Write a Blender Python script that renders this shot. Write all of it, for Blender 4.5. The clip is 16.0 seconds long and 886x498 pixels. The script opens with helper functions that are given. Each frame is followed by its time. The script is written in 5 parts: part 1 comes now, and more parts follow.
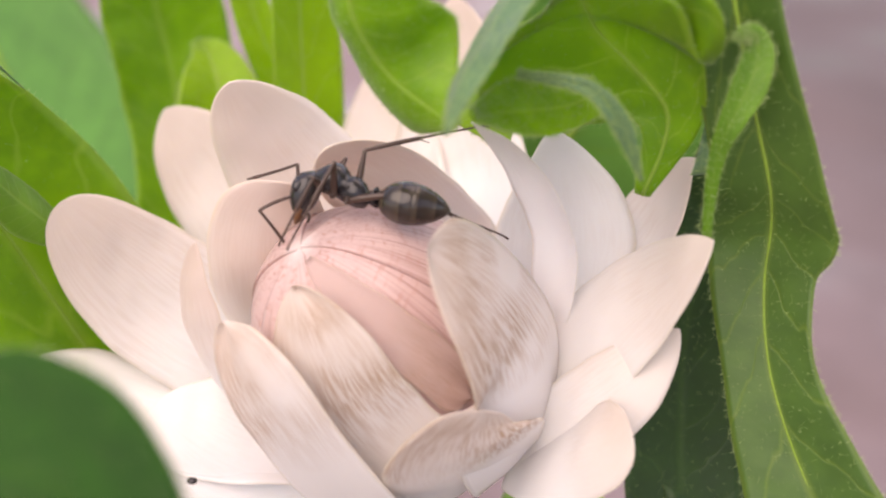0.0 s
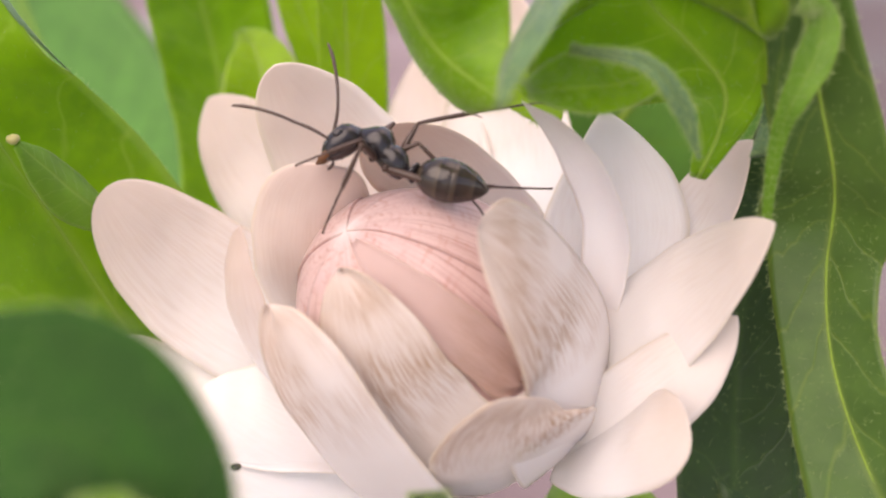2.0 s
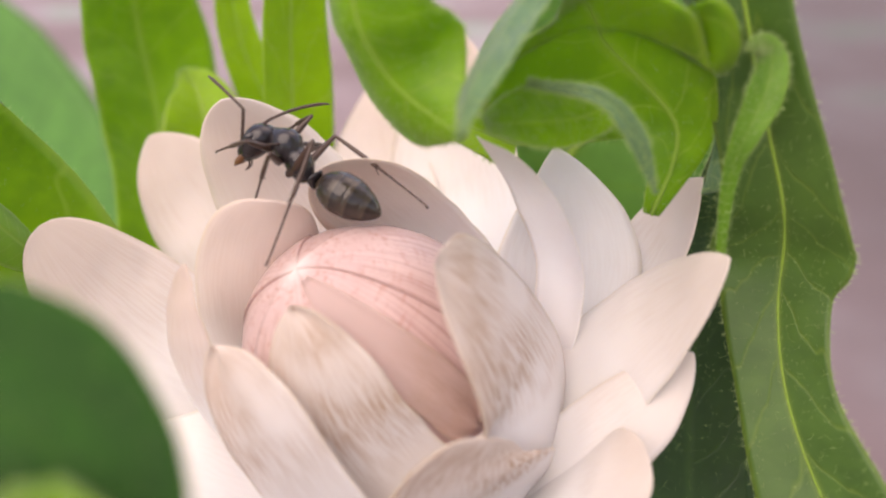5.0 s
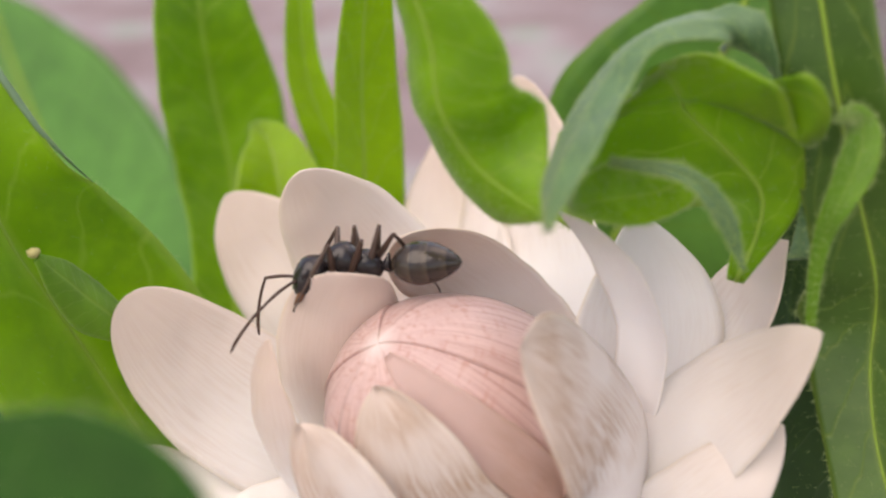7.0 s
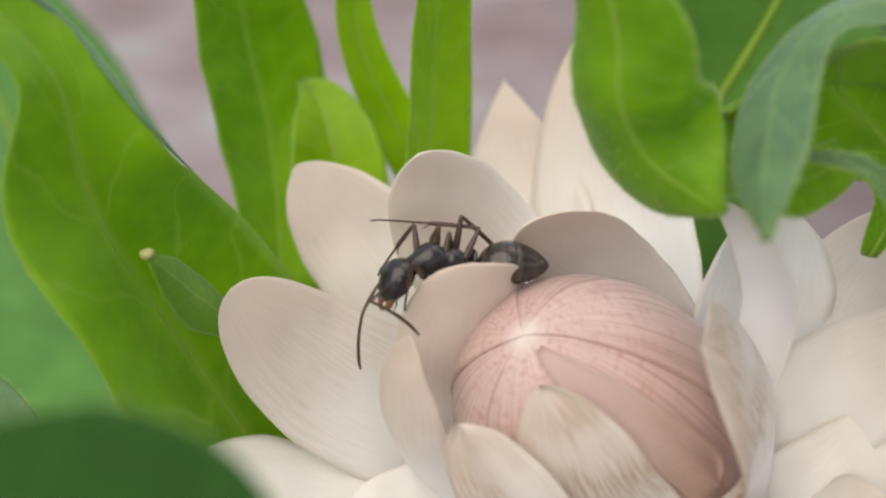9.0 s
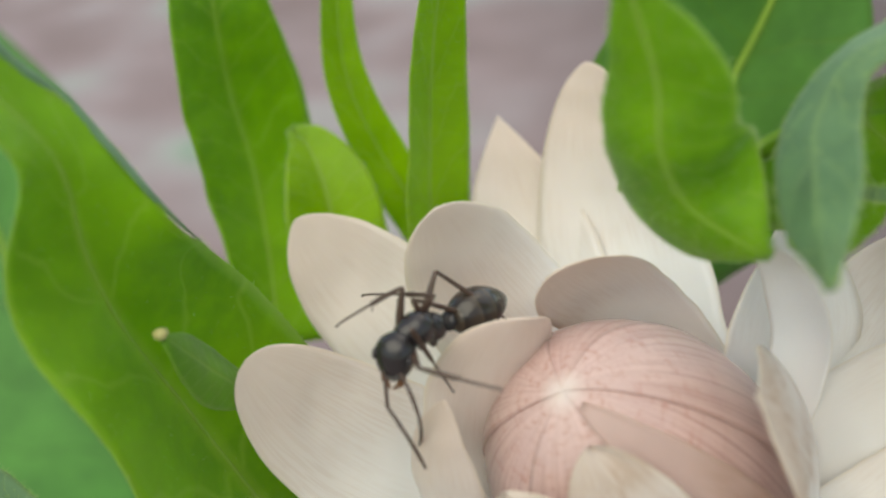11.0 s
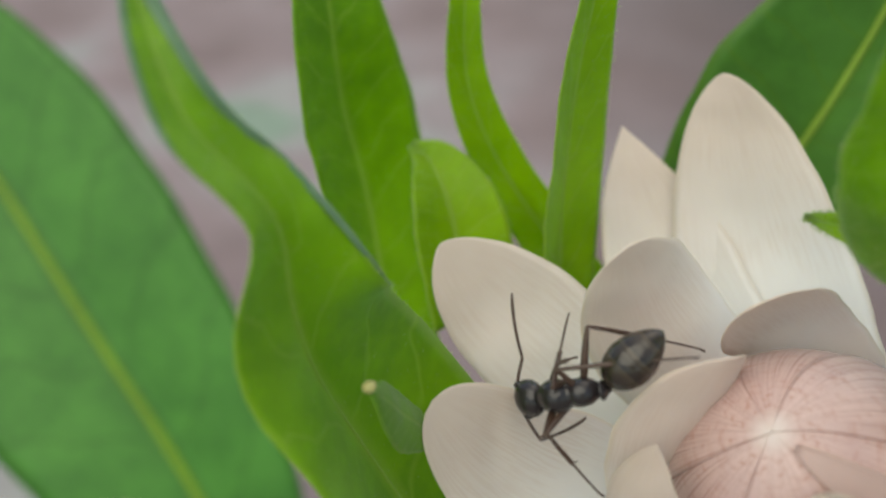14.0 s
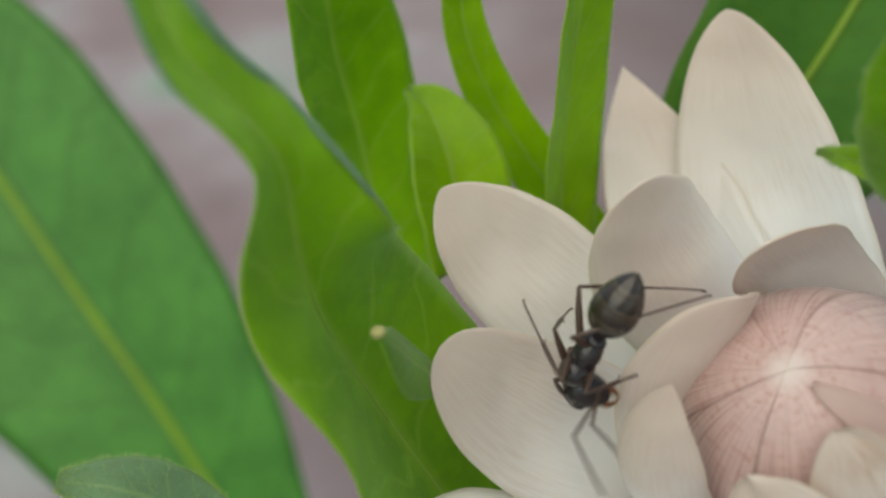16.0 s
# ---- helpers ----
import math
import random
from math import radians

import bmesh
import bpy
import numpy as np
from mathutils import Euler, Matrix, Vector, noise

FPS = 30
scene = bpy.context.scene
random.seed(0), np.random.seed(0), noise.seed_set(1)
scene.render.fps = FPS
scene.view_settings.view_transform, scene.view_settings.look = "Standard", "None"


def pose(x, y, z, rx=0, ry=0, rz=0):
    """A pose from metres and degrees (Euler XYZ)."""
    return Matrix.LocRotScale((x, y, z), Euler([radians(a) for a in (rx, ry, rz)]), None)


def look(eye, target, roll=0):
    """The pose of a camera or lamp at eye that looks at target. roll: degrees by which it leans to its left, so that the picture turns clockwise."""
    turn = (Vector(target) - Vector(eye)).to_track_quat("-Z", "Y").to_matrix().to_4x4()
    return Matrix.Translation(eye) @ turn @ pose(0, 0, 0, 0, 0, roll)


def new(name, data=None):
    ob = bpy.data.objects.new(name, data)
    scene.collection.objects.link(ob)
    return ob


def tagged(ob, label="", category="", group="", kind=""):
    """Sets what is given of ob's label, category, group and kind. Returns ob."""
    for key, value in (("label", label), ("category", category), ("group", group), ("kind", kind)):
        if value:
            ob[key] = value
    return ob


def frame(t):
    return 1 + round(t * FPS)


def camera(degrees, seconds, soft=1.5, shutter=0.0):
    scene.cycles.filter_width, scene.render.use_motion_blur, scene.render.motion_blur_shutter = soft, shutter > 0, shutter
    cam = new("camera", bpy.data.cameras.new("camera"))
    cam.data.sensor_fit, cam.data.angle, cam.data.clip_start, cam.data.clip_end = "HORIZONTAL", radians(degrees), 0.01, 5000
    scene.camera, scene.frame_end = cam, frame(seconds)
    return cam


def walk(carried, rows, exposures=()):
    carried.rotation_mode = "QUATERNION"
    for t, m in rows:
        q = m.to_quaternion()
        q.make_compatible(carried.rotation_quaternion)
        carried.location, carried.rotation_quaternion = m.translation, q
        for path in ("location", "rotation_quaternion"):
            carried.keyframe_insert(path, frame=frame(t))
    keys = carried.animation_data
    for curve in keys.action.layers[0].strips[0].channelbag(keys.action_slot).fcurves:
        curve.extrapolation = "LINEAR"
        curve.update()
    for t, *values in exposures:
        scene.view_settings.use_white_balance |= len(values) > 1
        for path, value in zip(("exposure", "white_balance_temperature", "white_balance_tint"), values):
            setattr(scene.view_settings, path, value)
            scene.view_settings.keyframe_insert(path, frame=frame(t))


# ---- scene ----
CM = 0.01  # lengths below are in centimetres


def V(*p):
    return Vector(p)


cam = camera(53.8, 16.0, soft=2.2, shutter=0.5)
cam.data.dof.use_dof = True
cam.data.dof.focus_distance = 3.4 * CM
cam.data.dof.aperture_fstop = 40.0
PATH = [
    (0, (0.403, -2.459, 2.021), (0.237, 0.108, 0.477), -1.38),
    (0.5, (0.410, -2.434, 2.020), (0.185, 0.131, 0.480), -2.11),
    (1, (0.366, -2.434, 2.026), (0.128, 0.121, 0.472), -2.23),
    (1.5, (0.368, -2.435, 1.965), (0.090, 0.131, 0.437), -2.54),
    (2, (0.358, -2.438, 1.915), (0.065, 0.130, 0.392), -2.61),
    (2.5, (0.356, -2.423, 1.899), (0.065, 0.135, 0.359), -2.54),
    (3, (0.340, -2.433, 1.836), (0.083, 0.148, 0.328), -2.12),
    (3.2, (0.342, -2.420, 1.842), (0.099, 0.154, 0.321), -2.13),
    (5.3, (0.283, -2.395, 1.839), (0.219, 0.275, 0.473), -0.39),
    (5.5, (0.283, -2.380, 1.866), (0.215, 0.288, 0.496), -0.46),
    (6, (0.284, -2.381, 1.867), (0.172, 0.324, 0.576), -0.99),
    (6.5, (0.229, -2.377, 1.884), (0.085, 0.351, 0.645), -1.53),
    (7, (0.200, -2.293, 2.056), (-0.061, 0.369, 0.697), -3.23),
    (7.5, (0.050, -2.172, 2.230), (-0.238, 0.391, 0.697), -4.08),
    (8, (-0.196, -2.125, 2.272), (-0.386, 0.401, 0.664), -3.73),
    (8.2, (-0.300, -2.127, 2.361), (-0.419, 0.353, 0.677), -2.42),
    (10.3, (-0.623, -1.970, 2.131), (-0.516, 0.597, 0.582), -4.57),
    (10.5, (-0.599, -1.955, 2.204), (-0.525, 0.600, 0.634), -5.03),
    (11, (-0.763, -1.891, 2.357), (-0.631, 0.638, 0.748), -4.62),
    (11.5, (-0.827, -1.866, 2.392), (-0.777, 0.685, 0.813), -6.02),
    (12, (-1.022, -1.811, 2.517), (-0.938, 0.701, 0.879), -5.55),
    (12.5, (-1.103, -1.789, 2.502), (-1.065, 0.747, 0.900), -6.43),
    (13, (-1.192, -1.710, 2.569), (-1.164, 0.782, 0.899), -6.98),
    (13.5, (-1.294, -1.667, 2.558), (-1.230, 0.830, 0.896), -6.64),
    (14, (-1.441, -1.619, 2.608), (-1.276, 0.832, 0.887), -5.49),
    (14.5, (-1.430, -1.576, 2.587), (-1.287, 0.871, 0.856), -6.35),
    (15, (-1.434, -1.553, 2.557), (-1.302, 0.867, 0.789), -6.59),
    (15.5, (-1.498, -1.561, 2.539), (-1.317, 0.832, 0.738), -6.05),
    (16, (-1.524, -1.572, 2.514), (-1.321, 0.792, 0.677), -5.94),
]
walk(cam, [(t, look(Vector(eye) * CM, Vector(target) * CM, roll)) for t, eye, target, roll in PATH],
     [(0, 1.12, 8300, 24), (3.2, 1.08, 8300, 25), (7, 0.88, 8300, 19), (8.2, 0.69, 8200, 13), (10.5, 0.67, 8000, 0), (16, 0.35, 7900, -1)])

# ---- light: bright open shade under a soft sky ----
world = bpy.data.worlds.new("sky")
scene.world = world
world.use_nodes = True
wn = world.node_tree
sky = wn.nodes.new("ShaderNodeTexSky")
sky.sky_type = "NISHITA"
sky.sun_disc = False
sky.sun_elevation = radians(59)
sky.sun_rotation = radians(40)
wn.nodes["Background"].inputs["Strength"].default_value = 0.15
wn.links.new(sky.outputs[0], wn.nodes["Background"].inputs[0])
sun_data = bpy.data.lights.new("sun", "SUN")
sun_data.energy, sun_data.angle, sun_data.color = 1.95, radians(70), (1.0, 0.97, 0.95)
sun = new("sun", sun_data)
sun.matrix_world = look((-0.3, -0.42, 0.85), (0, 0, 0))


# ---- materials ----
class Nodes:
    """Short-hand for one node material."""

    def __init__(self, name):
        self.mat = bpy.data.materials.new(name)
        self.mat.use_nodes = True
        self.t = self.mat.node_tree
        self.bsdf = self.t.nodes["Principled BSDF"]
        self.out = self.t.nodes["Material Output"]

    def node(self, kind, **values):
        n = self.t.nodes.new(kind)
        for k, v in values.items():
            n.inputs[k].default_value = v
        return n

    def link(self, a, b):
        self.t.links.new(a, b)

    def coords(self, which="Object", scale=(1, 1, 1)):
        c = self.node("ShaderNodeTexCoord")
        m = self.node("ShaderNodeMapping", Scale=scale)
        self.link(c.outputs[which], m.inputs["Vector"])
        return m.outputs[0]

    def noise(self, vec, scale, detail=4.0, rough=0.55):
        n = self.node("ShaderNodeTexNoise", Scale=scale, Detail=detail, Roughness=rough)
        self.link(vec, n.inputs["Vector"])
        return n.outputs["Fac"]

    def ramp(self, fac, *stops):
        r = self.t.nodes.new("ShaderNodeValToRGB")
        e = r.color_ramp.elements
        while len(e) < len(stops):
            e.new(0.5)
        for el, (p, c) in zip(e, stops):
            el.position, el.color = p, (*c, 1) if len(c) == 3 else c
        self.link(fac, r.inputs[0])
        return r.outputs[0]

    def mix(self, fac, a, b, mode="MIX"):
        m = self.t.nodes.new("ShaderNodeMix")
        m.data_type, m.blend_type = "RGBA", mode
        for sock, v in ((m.inputs[0], fac), (m.inputs[6], a), (m.inputs[7], b)):
            if isinstance(v, (int, float)):
                sock.default_value = v
            elif isinstance(v, tuple):
                sock.default_value = (*v, 1)
            else:
                self.link(v, sock)
        return m.outputs[2]

    def math(self, op, a, b=0.0):
        m = self.t.nodes.new("ShaderNodeMath")
        m.operation = op
        for sock, v in ((m.inputs[0], a), (m.inputs[1], b)):
            if isinstance(v, (int, float)):
                sock.default_value = v
            else:
                self.link(v, sock)
        return m.outputs[0]

    def bump(self, height, strength, distance):
        b = self.node("ShaderNodeBump", Strength=strength, Distance=distance)
        self.link(height, b.inputs["Height"])
        self.link(b.outputs[0], self.bsdf.inputs["Normal"])

    def translucent(self, colour, share):
        """Lets part of the light through a thin blade."""
        tr = self.t.nodes.new("ShaderNodeBsdfTranslucent")
        mx = self.node("ShaderNodeMixShader", Fac=share)
        self.link(colour, tr.inputs["Color"])
        self.link(self.bsdf.outputs[0], mx.inputs[1])
        self.link(tr.outputs[0], mx.inputs[2])
        self.link(mx.outputs[0], self.out.inputs["Surface"])


def bract_material(name, tint, streak, blush, through_share=0.3, pale=0.85):
    """Papery bract: cream to white, fine lengthwise fibres, brown streaks and a blush towards the tip (v = 1)."""
    n = Nodes(name)
    uv = n.coords("UV")
    sep = n.node("ShaderNodeSeparateXYZ")
    n.link(uv, sep.inputs[0])
    v = sep.outputs[1]
    obj = n.coords("Object")
    fibre = n.noise(n.coords("UV", (30, 1.6, 1)), 1.0, 5.0, 0.6)
    fine = n.noise(n.coords("UV", (62, 8.0, 1)), 1.0, 2.0, 0.55)
    cloud = n.noise(obj, 320.0, 3.0)
    base = n.mix(n.ramp(cloud, (0.3, (0, 0, 0)), (0.75, (1, 1, 1))), tint, tuple(0.9 * c for c in tint))
    base = n.mix(n.math("MULTIPLY", n.ramp(fibre, (0.45, (0, 0, 0)), (0.75, (1, 1, 1))), 0.13), base, tuple(c * f for c, f in zip(tint, (0.92, 0.85, 0.78))))
    base = n.mix(n.ramp(v, (0.5, (0, 0, 0)), (0.95, (1, 1, 1))), n.mix(pale, base, (0.95, 0.945, 0.945)), base)
    tipward = n.ramp(v, (0.55, (0, 0, 0)), (0.85, (0.8, 0.8, 0.8)), (0.97, (1, 1, 1)))
    rosy = n.math("MULTIPLY", tipward, blush)
    base = n.mix(rosy, base, (0.70, 0.49, 0.39))
    patch = n.noise(n.coords("Object", (1, 1, 1)), 230.0, 2.0)
    mask = n.math("MULTIPLY", n.ramp(patch, (0.36, (0, 0, 0)), (0.56, (1, 1, 1))), n.ramp(v, (0.42, (0, 0, 0)), (0.64, (1, 1, 1)), (0.88, (0.9, 0.9, 0.9)), (0.97, (0.3, 0.3, 0.3))))
    lines = n.ramp(fine, (0.46, (0, 0, 0)), (0.56, (1, 1, 1)))
    mask = n.math("MULTIPLY", n.math("MULTIPLY", mask, n.math("ADD", n.math("MULTIPLY", lines, 0.78), 0.22)), streak)
    col = n.mix(mask, base, (0.44, 0.23, 0.085))
    across = n.math("ABSOLUTE", n.math("SUBTRACT", sep.outputs[0], 0.5))
    col = n.mix(n.math("MULTIPLY", n.ramp(across, (0.47, (0, 0, 0)), (0.5, (1, 1, 1))), 0.4), col, (0.90, 0.80, 0.60))
    n.link(col, n.bsdf.inputs["Base Color"])
    n.bsdf.inputs["Roughness"].default_value = 0.42
    n.bsdf.inputs["Specular IOR Level"].default_value = 0.4
    n.bsdf.inputs["Sheen Weight"].default_value = 0.15
    n.bump(n.math("ADD", n.math("MULTIPLY", fine, 0.4), fibre), 0.15, 0.00006)
    n.translucent(col, through_share)
    return n.mat


def bud_material():
    """Closed rosy bracts: silky, with fine dark-rose lines that run to the tip."""
    n = Nodes("silky rosy bud bract")
    uv = n.coords("UV")
    sep = n.node("ShaderNodeSeparateXYZ")
    n.link(uv, sep.inputs[0])
    v = sep.outputs[1]
    lines = n.noise(n.coords("UV", (42, 1.2, 1)), 1.0, 5.0, 0.62)
    hatch = n.noise(n.coords("UV", (5, 48, 1)), 1.0, 4.0, 0.6)
    cloud = n.noise(n.coords("Object"), 260.0, 3.0)
    col = n.mix(n.ramp(cloud, (0.3, (0, 0, 0)), (0.7, (1, 1, 1))), (0.74, 0.53, 0.50), (0.60, 0.40, 0.38))
    rose = n.math("MULTIPLY", n.ramp(lines, (0.49, (0, 0, 0)), (0.62, (0.7, 0.7, 0.7))), n.ramp(v, (0.3, (0.35, 0.35, 0.35)), (0.75, (0.9, 0.9, 0.9)), (1.0, (0.6, 0.6, 0.6))))
    col = n.mix(rose, col, (0.31, 0.135, 0.10))
    col = n.mix(n.math("MULTIPLY", n.ramp(hatch, (0.52, (0, 0, 0)), (0.66, (1, 1, 1))), n.math("MULTIPLY", n.ramp(v, (0.5, (0, 0, 0)), (0.75, (1, 1, 1))), 0.6)), col, (0.50, 0.25, 0.19))
    # Edges tinted dark for the shade in the creases between bracts.
    across = n.math("ABSOLUTE", n.math("SUBTRACT", sep.outputs[0], 0.5))
    col = n.mix(n.math("MULTIPLY", n.ramp(across, (0.46, (0, 0, 0)), (0.5, (1, 1, 1))), 0.3), col, (0.34, 0.16, 0.12))
    # Pale knot at the closing tip, with a highlight painted into it.
    knot_shine = n.ramp(v, (0.93, (0, 0, 0)), (0.99, (1, 1, 1)))
    col = n.mix(n.math("MULTIPLY", knot_shine, 0.8), col, (0.86, 0.76, 0.72))
    n.link(col, n.bsdf.inputs["Base Color"])
    n.bsdf.inputs["Roughness"].default_value = 0.26
    n.bsdf.inputs["Sheen Weight"].default_value = 0.2
    n.bump(n.math("ADD", lines, n.math("MULTIPLY", hatch, 0.5)), 0.4, 0.00008)
    n.translucent(col, 0.16)
    return n.mat


def leaf_material(name, dark, light, rib, through_share=0.3, gloss=0.45):
    """Soft green blade: light midrib, forked side veins, mottling, short down on the surface."""
    n = Nodes(name)
    uv = n.coords("UV")
    sep = n.node("ShaderNodeSeparateXYZ")
    n.link(uv, sep.inputs[0])
    u, v = sep.outputs[0], sep.outputs[1]
    obj = n.coords("Object")
    big = n.noise(obj, 130.0, 3.0)
    small = n.noise(obj, 900.0, 4.0)
    col = n.mix(n.ramp(big, (0.32, (0, 0, 0)), (0.7, (1, 1, 1))), dark, light)
    col = n.mix(n.math("MULTIPLY", n.ramp(small, (0.4, (0, 0, 0)), (0.75, (1, 1, 1))), 0.45), col, tuple(1.35 * c for c in light))
    across = n.math("ABSOLUTE", n.math("SUBTRACT", u, 0.5))
    ribmask = n.ramp(across, (0.0, (1, 1, 1)), (0.018, (0.8, 0.8, 0.8)), (0.05, (0, 0, 0)))
    wobble = n.noise(n.coords("UV", (3, 6, 1)), 1.0, 2.0)
    wave = n.math("ADD", n.math("MULTIPLY", v, 9.0), n.math("ADD", n.math("MULTIPLY", across, -2.2), n.math("MULTIPLY", wobble, 1.0)))
    tri = n.math("ABSOLUTE", n.math("SUBTRACT", n.math("FRACT", wave), 0.5))
    side = n.ramp(tri, (0.0, (1, 1, 1)), (0.02, (0.7, 0.7, 0.7)), (0.055, (0, 0, 0)))
    veins = n.math("MAXIMUM", n.math("MULTIPLY", ribmask, 0.5), n.math("MULTIPLY", side, 0.42))
    col = n.mix(veins, col, rib)
    edge = n.ramp(across, (0.455, (0, 0, 0)), (0.5, (1, 1, 1)))
    col = n.mix(n.math("MULTIPLY", edge, 0.5), col, rib)
    n.link(col, n.bsdf.inputs["Base Color"])
    n.bsdf.inputs["Roughness"].default_value = gloss
    n.bsdf.inputs["Sheen Weight"].default_value = 0.22
    n.bsdf.inputs["Sheen Roughness"].default_value = 0.4
    down = n.noise(obj, 2600.0, 2.0)
    n.bump(n.math("ADD", n.math("MULTIPLY", down, 0.6), n.math("MULTIPLY", veins, -1.2)), 0.35, 0.00008)
    n.translucent(n.mix(0.5, col, tuple(min(1, 1.6 * c) for c in light)), through_share)
    return n.mat


CREAM = bract_material("cream papery bract", (0.83, 0.77, 0.715), 0.14, 0.36, 0.42, 0.9)
SOFT = bract_material("cream bract with a soft tan", (0.82, 0.76, 0.70), 0.1, 0.16, 0.38, 0.7)
WHITE = bract_material("white papery bract", (0.92, 0.90, 0.87), 0.06, 0.08, 0.36, 0.95)
TANNED = bract_material("cream bract with brown streaks", (0.85, 0.755, 0.68), 0.72, 0.10, 0.38, 0.6)
STREAKED = bract_material("rosy bract with brown streaks", (0.70, 0.50, 0.45), 0.4, 0.05, 0.4, 0.05)
TIPPED = bract_material("cream bract with a tanned tip", (0.90, 0.80, 0.72), 0.10, 0.20, 0.25, 0.7)
ROSY = bract_material("rosy bract", (0.87, 0.75, 0.68), 0.10, 0.18, 0.35, 0.6)
BUD = bud_material()
GREEN = leaf_material("green blade", (0.115, 0.275, 0.003), (0.235, 0.46, 0.005), (0.38, 0.56, 0.07), 0.45)
YOUNG = leaf_material("young yellow-green blade", (0.175, 0.35, 0.003), (0.31, 0.51, 0.006), (0.46, 0.58, 0.12), 0.5)
BLUISH = leaf_material("bluish leaf underside", (0.075, 0.165, 0.07), (0.135, 0.26, 0.115), (0.26, 0.40, 0.15), 0.3, 0.55)
BACK = leaf_material("far green blade", (0.055, 0.17, 0.02), (0.10, 0.27, 0.04), (0.12, 0.25, 0.01), 0.4)
FAR = leaf_material("bright far blade", (0.045, 0.19, 0.02), (0.09, 0.305, 0.04), (0.015, 0.08, 0.0), 0.4)
PITH = leaf_material("pale pith", (0.30, 0.30, 0.08), (0.40, 0.38, 0.13), (0.5, 0.45, 0.2), 0.2)
MARGIN = leaf_material("bluish margin", (0.10, 0.20, 0.10), (0.17, 0.30, 0.16), (0.25, 0.38, 0.2), 0.35)
# Near-black green: shade over the leaf by the lens is put into its colour.
SHADED = leaf_material("glossless blade with shade in its colour", (0.005, 0.045, 0.0005), (0.012, 0.085, 0.001), (0.02, 0.10, 0.002), 0.2, 0.85)
# The shade on the ear-shaped leaf is mixed into this green.
EAR = leaf_material("shaded green blade", (0.075, 0.215, 0.009), (0.15, 0.34, 0.016), (0.28, 0.45, 0.06), 0.4)
# Darkened leaf green: the shade on the right-hand leaf is in its colour.
MID = leaf_material("green blade darkened by painted shade", (0.036, 0.10, 0.01), (0.072, 0.16, 0.02), (0.17, 0.27, 0.035), 0.3)
# Leaf green painted very dark for the shade between and beneath the bracts.
DEEP = leaf_material("deep green blade, shade painted in", (0.008, 0.034, 0.002), (0.019, 0.062, 0.004), (0.035, 0.09, 0.01), 0.2)


def hair_material():
    n = Nodes("pale plant hair")
    a = n.noise(n.coords("Object"), 500.0, 2.0)
    col = n.mix(a, (0.30, 0.46, 0.12), (0.48, 0.60, 0.28))
    n.link(col, n.bsdf.inputs["Base Color"])
    n.bsdf.inputs["Roughness"].default_value = 0.5
    n.translucent(col, 0.5)
    return n.mat


HAIR = hair_material()
RIB = leaf_material("pale midrib", (0.25, 0.44, 0.04), (0.34, 0.53, 0.07), (0.40, 0.56, 0.10), 0.5)


def ground_material():
    n = Nodes("mauve-grey paving and litter")
    obj = n.coords("Object")
    a = n.noise(obj, 11.0, 1.0)
    b = n.noise(obj, 60.0, 5.0)
    col = n.ramp(a, (0.30, (0.135, 0.10, 0.098)), (0.48, (0.175, 0.138, 0.14)), (0.56, (0.20, 0.175, 0.178)), (0.63, (0.21, 0.215, 0.205)), (0.70, (0.15, 0.21, 0.16)))
    col = n.mix(n.math("MULTIPLY", n.ramp(b, (0.35, (0, 0, 0)), (0.7, (1, 1, 1))), 0.22), col, (0.06, 0.045, 0.04))
    # Ground colour turns darker towards +x, across a ragged boundary.
    sep = n.node("ShaderNodeSeparateXYZ")
    n.link(obj, sep.inputs[0])
    darker_end = n.ramp(n.math("ADD", sep.outputs[0], n.math("MULTIPLY", a, 0.12)), (0.10, (0, 0, 0)), (0.24, (1, 1, 1)))
    col = n.mix(n.math("MULTIPLY", darker_end, 0.75), n.mix(1.0, col, (1.35, 1.28, 1.3), "MULTIPLY"), (0.062, 0.046, 0.046))
    n.link(col, n.bsdf.inputs["Base Color"])
    n.bsdf.inputs["Roughness"].default_value = 0.85
    n.bump(b, 0.6, 0.002)
    return n.mat


GROUND = ground_material()


def chitin(name, colour, rough, band=0.0):
    n = Nodes(name)
    obj = n.coords("Object")
    a = n.noise(obj, 900.0, 4.0)
    col = n.mix(a, tuple(0.6 * c for c in colour), tuple(1.5 * c for c in colour))
    if band:
        w = n.coords("Object")
        sep = n.node("ShaderNodeSeparateXYZ")
        n.link(w, sep.inputs[0])
        ring = n.math("FRACT", n.math("MULTIPLY", sep.outputs[0], 1550.0))
        rings = n.ramp(ring, (0.0, (0.010, 0.008, 0.007)), (0.14, (0.012, 0.010, 0.008)), (0.22, (0.15, 0.11, 0.065)), (0.5, (0.075, 0.055, 0.035)), (0.95, (0.035, 0.026, 0.02)))
        col = n.mix(band, col, rings)
    n.link(col, n.bsdf.inputs["Base Color"])
    n.bsdf.inputs["Roughness"].default_value = rough
    n.bump(n.noise(obj, 6000.0, 2.0), 0.3, 0.00003)
    return n.mat


SHELL = chitin("dark brown chitin", (0.021, 0.017, 0.018), 0.24)
GASTER = chitin("banded dark gaster", (0.028, 0.021, 0.018), 0.2, 0.26)
LIMB = chitin("brown limb chitin", (0.058, 0.031, 0.021), 0.38)
RUSTY = chitin("rusty mouth chitin", (0.14, 0.055, 0.018), 0.35)


